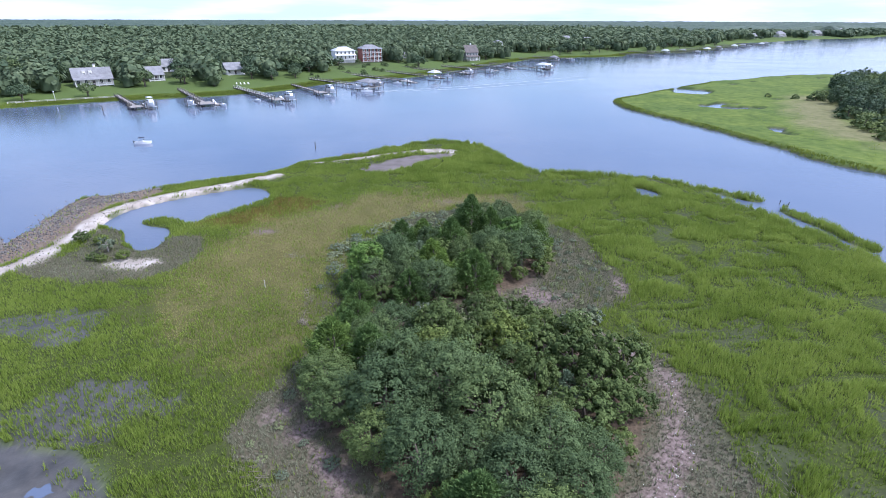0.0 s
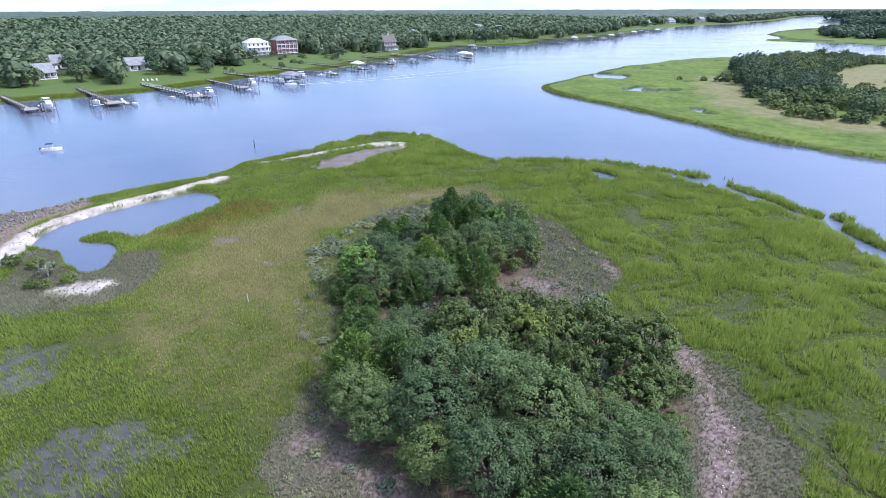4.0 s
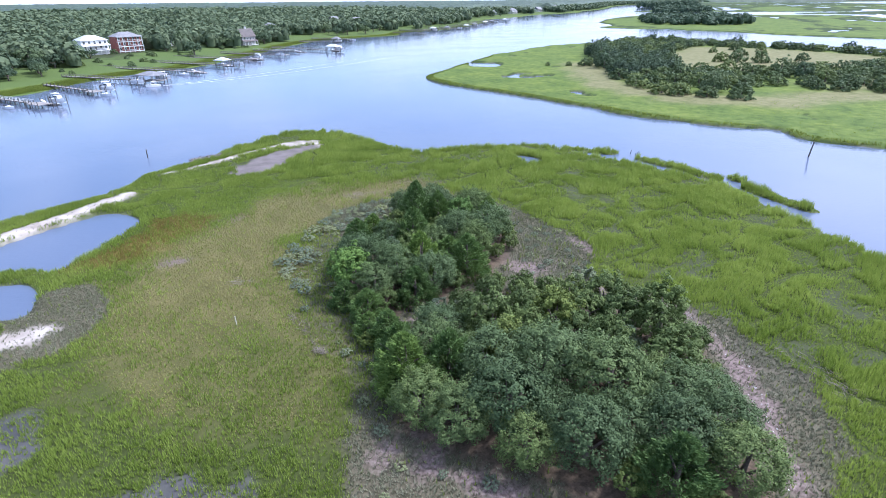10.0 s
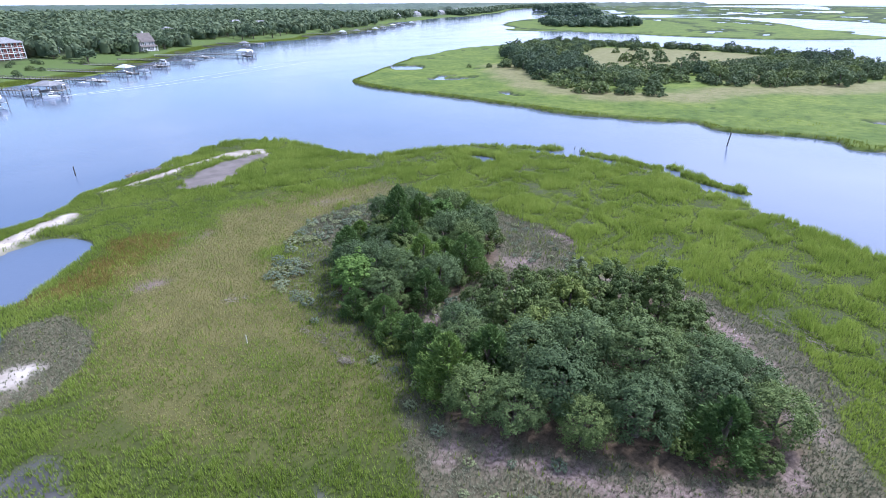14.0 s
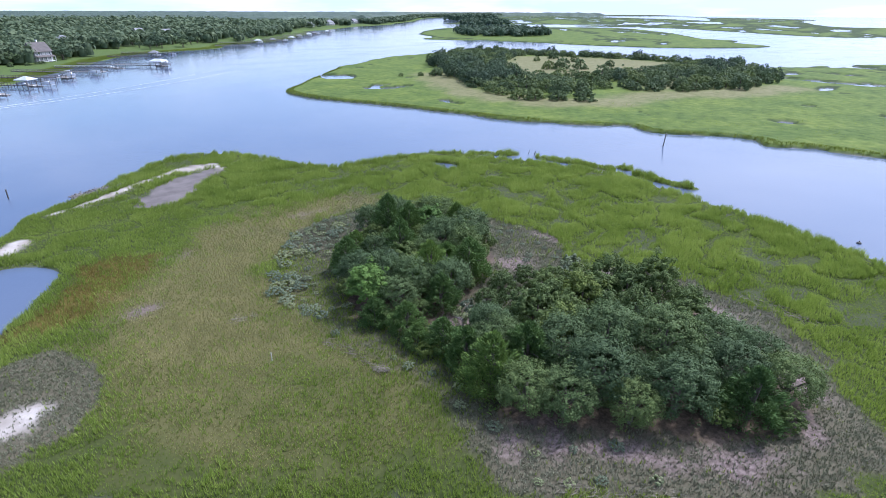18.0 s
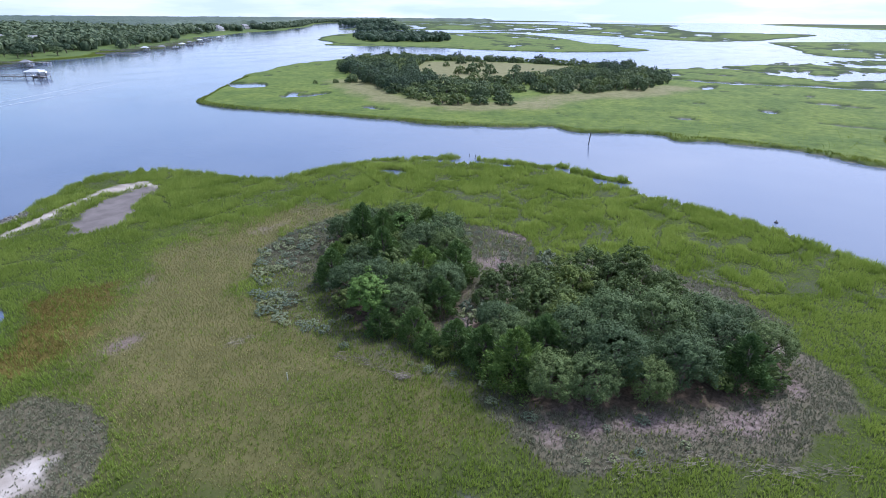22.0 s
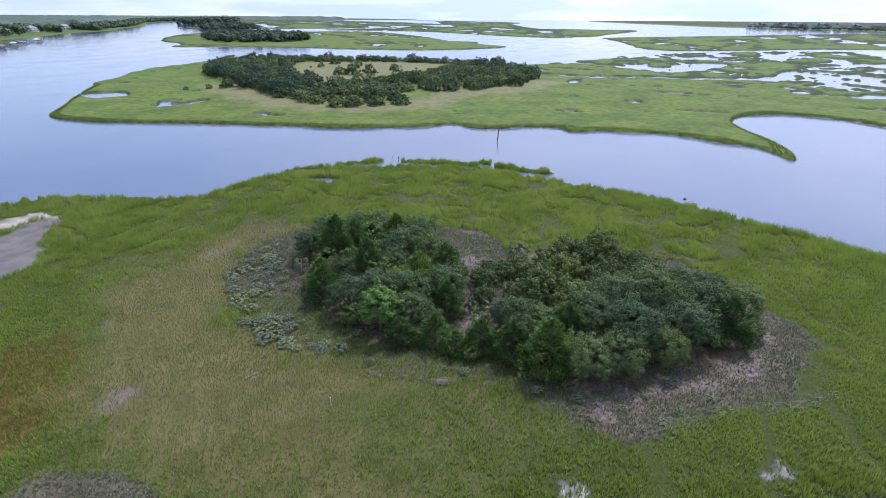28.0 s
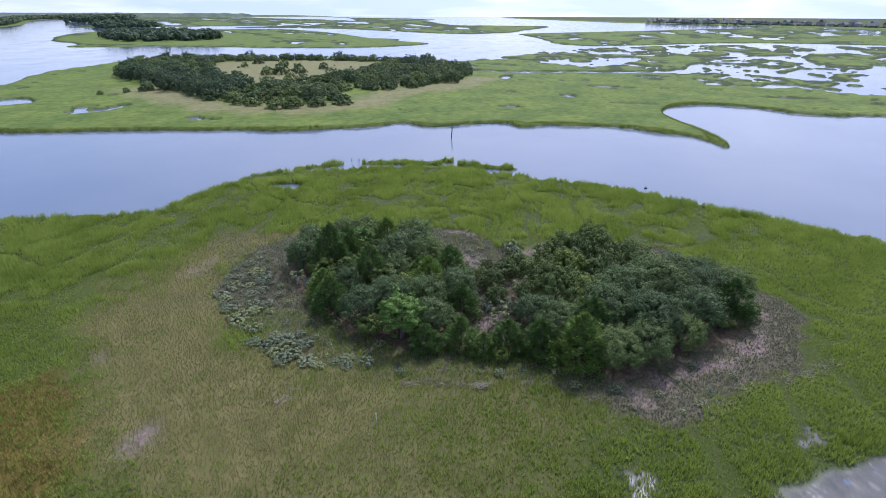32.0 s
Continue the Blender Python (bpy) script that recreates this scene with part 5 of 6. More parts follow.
DARK = varied("dark_rubber", (0.015, 0.015, 0.016), (0.025, 0.025, 0.027), (0.045, 0.045, 0.05), 1.0, 8.0, 0.6, 0.1)
OYSTER = varied("oyster_rock", (0.05, 0.045, 0.04), (0.11, 0.10, 0.09), (0.24, 0.22, 0.20), 0.8, 6.0, 0.9, 0.5, islands=0.35)
STRAW = varied("dead_reed", (0.12, 0.104, 0.076), (0.20, 0.172, 0.128), (0.30, 0.265, 0.205), 0.6, 6.0, 0.8, 0.2, islands=0.25)
FOAM, _n, _l, _b = material("wake_foam", 0.4)
_p = world_vec(_n)
_l.new(node_ramp(_n, _l, node_noise(_n, _l, 0.8, 4, _p), [(0.35, (0.16, 0.20, 0.26)), (0.62, (0.62, 0.66, 0.70))]), _b.inputs["Base Color"])


# ---------------------------------------------------------------- houses
def roof_mesh(w, d, z, rise, over, hip):
    """A pitched roof with eaves: gable ends, or hipped by a share of its length."""
    bm = bmesh.new()
    x, y = w / 2 + over, d / 2 + over
    r = x - hip * y if hip else x
    low = [bm.verts.new(p) for p in ((-x, -y, z), (x, -y, z), (x, y, z), (-x, y, z))]
    top = [bm.verts.new(p) for p in ((-r, 0, z + rise), (r, 0, z + rise))]
    for f in ((low[0], low[1], top[1], top[0]), (low[2], low[3], top[0], top[1]), (low[1], low[2], top[1]), (low[3], low[0], top[0]), tuple(reversed(low))):
        bm.faces.new(f)
    bmesh.ops.recalc_face_normals(bm, faces=bm.faces)
    r = bmesh.ops.extrude_face_region(bm, geom=[f for f in bm.faces if f.normal.z < -0.9])
    bmesh.ops.translate(bm, verts=[v for v in r["geom"] if isinstance(v, bmesh.types.BMVert)], vec=(0, 0, -0.25))
    return bm


def window(parent, x, y, z, w, h, side=False):
    """A framed window that stands proud of its wall."""
    bm = bmesh.new()
    t = 0.14
    for a, b in (((-w / 2 - t, -h / 2 - t), (w / 2 + t, -h / 2)), ((-w / 2 - t, h / 2), (w / 2 + t, h / 2 + t)), ((-w / 2 - t, -h / 2), (-w / 2, h / 2)), ((w / 2, -h / 2), (w / 2 + t, h / 2)), ((-0.04, -h / 2), (0.04, h / 2))):
        box(bm, (a[0], -0.1, a[1]), (b[0], 0.0, b[1]))
    f = part("window", bm, WHITE, parent)
    bm = box(bmesh.new(), (-w / 2, -0.05, -h / 2), (w / 2, -0.01, h / 2))
    part("pane", bm, PANE, f)
    f.matrix_basis = pose(x, y, z, 0, 0, 90 if side else 0)
    return f


def house(x, y, turn, w, d, storeys, wall, roof, rise, hip, label, porch=False, chimney=False, base=1.0, gallery=False, dormers=0):
    z0 = float(ground_height(np.array([x]), np.array([y]))[0]) - 0.4
    root = thing("house", pose(x, y, z0, 0, 0, turn), label, "house", "waterfront houses")
    h = base + 3.1 * storeys
    body = part("wall", box(bmesh.new(), (-w / 2, -d / 2, 0), (w / 2, d / 2, h)), wall, root)
    part("roof", roof_mesh(w, d, h, rise, 0.6, hip), roof, root)
    if not hip:
        bm = bmesh.new()
        for sx in (-1, 1):
            vs = [bm.verts.new(p) for p in ((sx * (w / 2 - 0.02), -d / 2, h), (sx * (w / 2 - 0.02), d / 2, h), (sx * (w / 2 - 0.02), 0, h + rise * 0.93))]
            bm.faces.new(vs)
        part("gable", bm, wall, root)
    n = max(3, int(w / 3.2))
    for s in range(storeys):
        zc = base + 3.1 * s + 1.6
        for k in range(n):
            xk = -w / 2 + w * (k + 0.5) / n
            if s == 0 and k == n // 2:
                dr = part("door", box(bmesh.new(), (xk - 0.6, -d / 2 - 0.08, base), (xk + 0.6, -d / 2 - 0.01, base + 2.1)), DARK_SHINGLE, root)
                part("door_handle", box(bmesh.new(), (xk + 0.42, -d / 2 - 0.14, base + 0.95), (xk + 0.5, -d / 2 - 0.08, base + 1.1)), TIN, dr)
            else:
                window(root, xk, -d / 2, zc, 1.15, 1.7)
        for k in range(2):
            window(root, w / 2, -d / 4 + k * d / 2, zc, 1.1, 1.6, True)
    if porch or gallery:
        levels = storeys if gallery else 1
        for s in range(levels):
            zf = base + 3.1 * s
            part("porch_floor", box(bmesh.new(), (-w / 2, -d / 2 - 2.6, zf - 0.25), (w / 2, -d / 2 - 0.01, zf - 0.02)), WHITE, root)
            rail = bmesh.new()
            box(rail, (-w / 2, -d / 2 - 2.58, zf + 0.9), (w / 2, -d / 2 - 2.5, zf + 1.0))
            box(rail, (-w / 2, -d / 2 - 2.58, zf + 0.15), (w / 2, -d / 2 - 2.5, zf + 0.22))
            part("railing", rail, WHITE, root)
            for k in range(n + 1):
                xk = -w / 2 + 0.15 + (w - 0.3) * k / n
                part("column", box(bmesh.new(), (xk - 0.14, -d / 2 - 2.6, (0 if s == 0 else zf - 0.02)), (xk + 0.14, -d / 2 - 2.3, zf + 2.85)), WHITE, root)
        zt = base + 3.1 * levels
        bm = bmesh.new()
        v = [bm.verts.new(p) for p in ((-w / 2 - 0.4, -d / 2 - 3.0, zt - 0.25), (w / 2 + 0.4, -d / 2 - 3.0, zt - 0.25), (w / 2 + 0.4, -d / 2 - 0.02, zt + 0.75), (-w / 2 - 0.4, -d / 2 - 0.02, zt + 0.75))]
        face = bm.faces.new(v)
        e = bmesh.ops.extrude_face_region(bm, geom=[face])
        bmesh.ops.translate(bm, verts=[q for q in e["geom"] if isinstance(q, bmesh.types.BMVert)], vec=(0, 0, -0.18))
        part("porch_roof", bm, roof, root)
    if chimney:
        ch = part("chimney", box(bmesh.new(), (w * 0.12 - 0.5, 0.2, h - 0.5), (w * 0.12 + 0.5, 1.2, h + rise + 1.4), 0.05), WHITE, root)
        part("chimney_cap", box(bmesh.new(), (w * 0.12 - 0.62, 0.08, h + rise + 1.4), (w * 0.12 + 0.62, 1.32, h + rise + 1.6), 0.03), SHINGLE, ch)
    for k in range(dormers):
        xk = (k - (dormers - 1) / 2) * 3.0 - w * 0.12
        dm = part("dormer", box(bmesh.new(), (xk - 0.8, -d * 0.32, h + 0.3), (xk + 0.8, 0, h + rise * 0.72)), wall, root)
        window(dm, xk, -d * 0.32, h + rise * 0.45, 0.9, 1.0)
    return root


HOUSES = (
    (-188, 291, 38, 17, 9, 1, CREAM, SHINGLE, 5.2, 0, "cream cottage with grey shingled roof and white chimney", True, True, 0.8, False, 2),
    (-167, 313, 40, 8, 8, 1, GREY_SIDING, SHINGLE, 4.0, 0, "grey gabled house with a white porch", True, False, 0.6, False, 0),
    (-183, 361, 40, 8, 8, 1, WHITE, SHINGLE, 4.5, 0, "small white gabled house among oaks", False, False, 0.6, False, 0),
    (-135, 348, 35, 11, 8, 1, WHITE, SHINGLE, 3.6, 0, "white cottage half hidden by oaks", True, False, 0.6, False, 0),
    (-100, 438, 30, 16, 9, 1, CREAM, TIN, 2.6, 0.9, "low pale house with a pale tin roof", True, False, 0.6, False, 0),
    (-84, 446, 28, 16, 11, 2, WHITE, TIN, 2.8, 0.9, "large white house with a pale hipped tin roof", True, False, 3.2, False, 0),
    (-65, 459, 26, 16, 11, 3, BRICK, SHINGLE, 2.8, 0.9, "tall red brick house with white galleries", False, False, 1.2, True, 0),
    (-46, 505, 25, 15, 9, 1, WHITE, SHINGLE, 2.4, 0.9, "long low white house with grey roof", True, False, 0.6, False, 0),
    (18, 503, 32, 13, 9, 2, GREY_SIDING, DARK_SHINGLE, 6.0, 0, "steep dark-roofed gabled house on the water", True, True, 0.8, False, 0),
    (53, 612, 25, 8, 7, 3, WHITE, SHINGLE, 2.0, 0.9, "narrow tall white house in the trees", False, False, 0.6, False, 0),
    (160, 780, 30, 14, 10, 2, WHITE, SHINGLE, 5.0, 0, "white gabled house behind a green lawn", True, False, 0.6, False, 0),
    (184, 752, 32, 13, 10, 2, CREAM, SHINGLE, 4.6, 0, "cream gabled house near the river bank", True, False, 0.6, False, 0),
    (410, 930, 30, 22, 12, 2, CREAM, SHINGLE, 4.5, 0.9, "large cream house with hipped grey roof", True, False, 0.8, False, 0),
    (600, 1128, 30, 22, 12, 1, GREY_SIDING, SHINGLE, 5.5, 0, "grey boathouse at the water's edge", True, False, 1.2, False, 0),
    (700, 1205, 30, 26, 13, 2, CREAM, SHINGLE, 5.0, 0.9, "wide cream house with hipped roof", True, True, 1.0, False, 0),
    (800, 1290, 30, 24, 13, 2, WHITE, SHINGLE, 5.0, 0.9, "white two-storey house with grey roof", True, False, 1.0, False, 0),
    (860, 1335, 30, 26, 13, 2, CREAM, SHINGLE, 5.0, 0, "pale gabled house by the far bend", True, False, 1.0, False, 0),
    (960, 1400, 30, 30, 14, 3, WHITE, SHINGLE, 5.0, 0.9, "big bright white house at the far bend", False, True, 1.0, True, 0),
)
for row in HOUSES:
    house(*row)

# the row of beach houses on the barrier island, far off
rb = random.Random(17)
for k in range(52):
    t = k / 51
    x, y = 2450 - 830 * t + rb.uniform(-9, 22), -290 - 600 * t + rb.uniform(-9, 9)
    w, h, r = rb.uniform(13, 21), rb.uniform(7, 14), rb.uniform(4, 7)
    root = thing("beach_house", pose(x, y, 1.8, 0, 0, 90 + 33 + rb.uniform(-12, 12)), "tall grey-violet beach house seen far across the marsh", "house", "barrier island houses")
    wall = part("wall", box(bmesh.new(), (-w / 2, -6, 0), (w / 2, 6, h)), rb.choice((GREY_SIDING, GREY_SIDING, CREAM)), root)
    part("roof", roof_mesh(w, 12, h, r, 0.8, rb.choice((0, 0.8))), rb.choice((SHINGLE, DARK_SHINGLE)), root)
    for q in range(3):
        part("window", box(bmesh.new(), (-w / 3 + q * w / 3 - 1.4, -6.12, h * 0.55), (-w / 3 + q * w / 3 + 1.4, -6.01, h * 0.55 + 2.2)), PANE, wall)


# ---------------------------------------------------------------- boats
def hull_mesh(length, beam, depth):
    """A V-bottomed hull, bow towards +x."""
    bm = bmesh.new()
    rows = []
    for i in range(9):
        t = i / 8
        wide = beam / 2 * (1 - max(0, (t - 0.45) / 0.55) ** 2.2) * (0.92 + 0.08 * min(1, t * 4))
        sheer = depth * (0.8 + 0.35 * t * t)
        keel = -depth * 0.35 + depth * 0.75 * max(0, (t - 0.7) / 0.3) ** 2
        x = -length / 2 + length * t
        rows.append([bm.verts.new(p) for p in ((x, -wide, sheer), (x, -wide * 0.82, 0.05 + keel * 0.3), (x - 0.02, 0, keel), (x, wide * 0.82, 0.05 + keel * 0.3), (x, wide, sheer))])
    for a, b in zip(rows, rows[1:]):
        for k in range(4):
            bm.faces.new((a[k], a[k + 1], b[k + 1], b[k]))
    bm.faces.new(rows[0])
    bmesh.ops.remove_doubles(bm, verts=bm.verts, dist=0.01)
    bmesh.ops.recalc_face_normals(bm, faces=bm.faces)
    return bm


def deck_mesh(length, beam, depth):
    bm = bmesh.new()
    left, right = [], []
    for i in range(9):
        t = i / 8
        wide = (beam / 2 - 0.05) * (1 - max(0, (t - 0.45) / 0.55) ** 2.2)
        z = depth * (0.55 if t < 0.55 else 0.78 + 0.3 * t * t)
        left.append(bm.verts.new((-length / 2 + 0.05 + (length - 0.1) * t, -wide, z)))
        right.append(bm.verts.new((-length / 2 + 0.05 + (length - 0.1) * t, wide + 0.001, z)))
    for i in range(8):
        bm.faces.new((left[i], left[i + 1], right[i + 1], right[i]))
    return bm


def boat(x, y, z, turn, length, style, label):
    root = thing("motorboat", pose(x, y, z, 0, 0, turn), label, "boat", "boats on the river")
    beam, depth = length * 0.34, length * 0.16
    hull = part("hull", hull_mesh(length, beam, depth), GELCOAT, root)
    part("rub_rail", box(bmesh.new(), (-length * 0.5, -beam * 0.47, depth * 0.72), (-length * 0.49, beam * 0.47, depth * 0.8)), DARK, hull)
    part("deck", deck_mesh(length, beam, depth), GELCOAT, root)
    if style == "cabin":
        part("cabin", box(bmesh.new(), (-length * 0.12, -beam * 0.34, depth * 0.6), (length * 0.2, beam * 0.34, depth * 1.75), 0.12), GELCOAT, root)
        part("windshield", box(bmesh.new(), (-length * 0.1, -beam * 0.36, depth * 1.25), (length * 0.17, beam * 0.36, depth * 1.6), 0.03), PANE, root)
    else:
        part("console", box(bmesh.new(), (-length * 0.08, -beam * 0.17, depth * 0.5), (length * 0.06, beam * 0.17, depth * 1.35), 0.08), GELCOAT, root)
        part("windshield", box(bmesh.new(), (length * 0.03, -beam * 0.17, depth * 1.35), (length * 0.06, beam * 0.17, depth * 1.75), 0.01), PANE, root)
        part("seat", box(bmesh.new(), (-length * 0.22, -beam * 0.2, depth * 0.5), (-length * 0.14, beam * 0.2, depth * 1.0), 0.05), WHITE, root)
    if style != "open":
        top = part("canopy", box(bmesh.new(), (-length * 0.24, -beam * 0.36, depth * 2.25), (length * 0.1, beam * 0.36, depth * 2.4), 0.04), NAVY if style == "canopy" else GELCOAT, root)
        for sx in (-0.2, 0.06):
            for sy in (-0.32, 0.32):
                part("canopy_post", box(bmesh.new(), (length * sx - 0.03, beam * sy - 0.03, depth * 0.6), (length * sx + 0.03, beam * sy + 0.03, depth * 2.26)), TIN, top)
    motor = part("outboard_motor", box(bmesh.new(), (-length * 0.57, -0.22, depth * 0.45), (-length * 0.5, 0.22, depth * 1.25), 0.08), DARK, root)
    part("motor_leg", box(bmesh.new(), (-length * 0.55, -0.07, -0.5), (-length * 0.52, 0.07, depth * 0.46)), DARK, motor)
    return root


boat(-94, 161.5, 0.0, 10, 4.9, "canopy", "white runabout with a dark navy canopy, adrift on the river")
boat(-44, 288, 0.0, 200, 6.2, "cabin", "white motorboat under way, trailing a foamy wake")
wake_mid = spline([(-40, 289.4), (-18, 297), (12, 312), (60, 344), (95, 372)], False, 12)
wv, wfc = [], []
for k, (px_, py_) in enumerate(wake_mid):
    q = wake_mid[min(k + 1, len(wake_mid) - 1)] - wake_mid[max(k - 1, 0)]
    q = np.array([-q[1], q[0]]) / np.hypot(*q)
    t = k / (len(wake_mid) - 1)
    for sgn in (-1, 1):
        off = 0.4 + 7.0 * t ** 0.8
        wid = (1.1 + 0.5 * math.sin(k * 1.9 + sgn)) * (1 - 0.85 * t)
        for e in (-wid * 0.5, wid * 0.5):
            wv.append((px_ + q[0] * sgn * (off + e), py_ + q[1] * sgn * (off + e), 0.02))
n = len(wake_mid)
for k in range(n - 1):
    for s_ in (0, 2):
        wfc.append((4 * k + s_, 4 * k + s_ + 1, 4 * k + s_ + 5, 4 * k + s_ + 4))
tagged(new("boat_wake", mesh_np("boat_wake", wv, wfc, FOAM)), "thin white foam lines trailing the motorboat", "wake", kind="stuff")

# ---------------------------------------------------------------- docks
POST = bmesh.new()
bmesh.ops.create_cone(POST, cap_ends=True, segments=7, radius1=0.16, radius2=0.14, depth=3.6)
POST_ME = bpy.data.meshes.new("post")
POST.to_mesh(POST_ME)
POST.free()
POST_ME.materials.append(PILING)


def dock(x0, y0, x1, y1, label, head=(7, 5), roofed=None, rail=False, floating=True, moored=()):
    """A pile dock from the bank out to a head platform; moored: boats as (along, across, style, raised)."""
    d = Vector((x1 - x0, y1 - y0, 0))
    length = d.length
    turn = math.degrees(math.atan2(d.y, d.x))
    root = thing("boat_dock", pose(x0, y0, 0, 0, 0, turn), label, "dock", "private docks")
    part("walkway", box(bmesh.new(), (0, -0.75, 1.26), (length, 0.75, 1.36), 0.02), TIMBER, root)
    for q in (-0.62, 0.62):
        part("beam", box(bmesh.new(), (0, q - 0.08, 1.02), (length, q + 0.08, 1.258)), PILING, root)
    hl, hw = head
    part("platform", box(bmesh.new(), (length, -hw / 2, 1.24), (length + hl, hw / 2, 1.37), 0.02), TIMBER, root)
    spots = [(s, q) for s in np.arange(0.5, length, 3.2) for q in (-0.85, 0.85)] + [(length + a, b) for a in (0.3, hl / 2, hl - 0.3) for b in (-hw / 2, hw / 2)]
    for sx, sy in spots:
        p = part_mesh("post", POST_ME, root)
        p.location = (sx, sy, 0.35 if sx < length else 0.9)
    if rail:
        bm = bmesh.new()
        for q in (-0.72, 0.72):
            box(bm, (0, q - 0.04, 2.28), (length, q + 0.04, 2.36))
            for s in np.arange(0, length, 2.4):
                box(bm, (s, q - 0.04, 1.36), (s + 0.08, q + 0.04, 2.28))
        part("railing", bm, WHITE if rail == "white" else TIMBER, root)
    if roofed:
        for a in (0.4, hl - 0.4):
            for b in (-hw / 2 + 0.3, hw / 2 - 0.3):
                part("roof_post", box(bmesh.new(), (length + a - 0.1, b - 0.1, 1.37), (length + a + 0.1, b + 0.1, 4.1)), TIMBER, root)
        rf = roof_mesh(hl, hw, 4.1, 1.5, 0.5, 0.9)
        bmesh.ops.translate(rf, verts=rf.verts, vec=(length + hl / 2, 0, 0))
        part("roof", rf, roofed, root)
    if floating:
        part("float", box(bmesh.new(), (length - 1, hw / 2 + 1.2, 0.05), (length + 6, hw / 2 + 3.4, 0.4), 0.05), TIMBER, root)
        bm = box(bmesh.new(), (-3.0, -0.5, -0.06), (3.0, 0.5, 0.06))
        g = part("gangway", bm, WHITE, root)
        g.matrix_basis = pose(length + 0.6, hw / 2 + 1.6, 0.92, 0, 14, 0)
    for a, b, style, up, size in moored:
        q = Matrix.Rotation(radians(turn), 4, "Z") @ Vector((length + a, b, 0))
        boat(x0 + q.x, y0 + q.y, 1.5 if up else 0.0, turn + 90 * (1 if b > 0 else -1) * 0 + 4, size, style, "white motorboat raised on a dock lift" if up else "white motorboat moored at a dock")
        if up:
            lift = thing("boat_lift", pose(x0 + q.x, y0 + q.y, 0, 0, 0, turn), "pile boat lift holding a motorboat", "boat lift", "boat lifts")
            for sx in (-2.2, 2.2):
                part("beam", box(bmesh.new(), (sx - 0.12, -1.9, 0.98), (sx + 0.12, 1.9, 1.2)), TIN, lift)
                for sy in (-1.9, 1.9):
                    p = part_mesh("post", POST_ME, lift)
                    p.location = (sx, sy, 1.7)


dock(-160, 262, -133, 228.5, "long timber dock with a cruiser on a lift", (6, 5), None, False, True, ((4, 5.5, "cabin", True, 8.5),))
dock(-140, 284, -109, 240, "timber dock with lifts and a float", (8, 6), None, True, True, ((3, -5.5, "canopy", True, 7.0), (8, 6.5, "open", False, 6.0)))
dock(-115, 294, -82, 253, "timber dock with white handrails and a gangway", (8, 5), None, "white", True, ((6, 5.5, "cabin", True, 7.5), (-4, -6, "open", False, 5.5)))
dock(-88, 308, -67, 278, "low pile dock with a cabin boat", (7, 5), None, False, False, ((4, 5.2, "cabin", True, 8.0), (11, 0.5, "open", False, 6.0)))
dock(-86, 340, -48, 303, "long dock with a grey shingled boathouse roof", (10, 8), SHINGLE, True, False, ((4, 7.5, "cabin", True, 8.0), (4, -7.5, "canopy", True, 7.0)))
dock(-74, 378, -28, 331, "long pile dock over the marsh edge", (7, 5), None, True, True, ((2, -6, "open", False, 6.5),))
dock(-56, 404, -12, 357, "long dock with a white-roofed gazebo", (6, 6), TIN, True, True, ((10, 5, "canopy", True, 6.5),))
dock(-36, 424, 8, 385, "pile dock with handrails", (6, 5), None, True, True, ((3, 5, "cabin", True, 7.0),))
dock(-6, 440, 30, 404, "pile dock with a small lift", (6, 4), None, True, False, ((3, -5, "canopy", True, 6.5),))
dock(18, 452, 44, 428, "short timber dock with white handrails", (5, 4), None, "white", True, ())
dock(34, 470, 68, 424, "long pile dock crossing open water", (9, 6), TIN, True, True, ((5, 6.5, "cabin", True, 8.0),))
dock(66, 528, 92, 508, "pile dock beside the marsh point", (6, 5), SHINGLE, True, False, ((3, 5, "canopy", True, 6.5),))
dock(84, 560, 112, 534, "weathered dock at the marsh point", (6, 5), None, True, False, ((3, 5, "open", False, 6.0),))
for k in range(12):
    x0, y0 = 186 + 24.5 * k, 600 + 26.5 * k + (8 if k % 2 else 0) + 26 * max(0, 1 - abs(k - 1) / 2)
    dock(x0, y0, x0 + 22 + (k * 7) % 9, y0 - 24 - (k * 5) % 8, "small private dock along the far bank", (6, 5), (None, TIN, SHINGLE)[k % 3], True, False, ((3, 5, ("cabin", "canopy")[k % 2], True, 7.0),) if k % 2 else ())

# ---------------------------------------------------------------- trees on the mainland lawns
YARD = [make_tree("oak_tree", "oak", 11.5, 7.0, 2.2, HAZY_FAR_LEAF, 110, 14, 0.55, s, "broad dark live oak on a waterfront lawn", "tree", 4) for s in (91, 92)]
placed = []
for x, y, s in ((-172, 260, 0.55), (-161, 291, 0.72), (-170, 290, 0.6), (-145, 302, 0.75), (-149, 306, 0.6), (-127, 297, 0.7), (-192, 245, 0.75), (-198, 272, 0.9), (-206, 257, 0.9), (-123, 345, 0.9),
                (-108, 345, 0.85), (-238, 268, 1.0), (-226, 284, 1.1), (-214, 276, 0.9), (-222, 258, 0.8), (-205, 300, 1.0), (-118, 330, 0.8), (-104, 372, 1.0), (-96, 390, 1.0), (-112, 408, 1.05), (-122, 385, 1.0),
                (-150, 332, 0.9), (-128, 366, 1.0), (-158, 326, 0.9), (-178, 330, 0.9), (-150, 350, 1.0), (-98, 352, 0.7), (-92, 404, 0.9), (-82, 414, 0.6), (-112, 424, 0.9), (-48, 476, 0.8), (-30, 488, 0.9), (-8, 486, 0.8), (2, 500, 0.9), (34, 516, 0.9)):
    plant(YARD[rng.randrange(2)], x, y, s, rng.uniform(0.85, 1.1), rng, group="lawn oaks")
lawn_rs = np.random.RandomState(33)
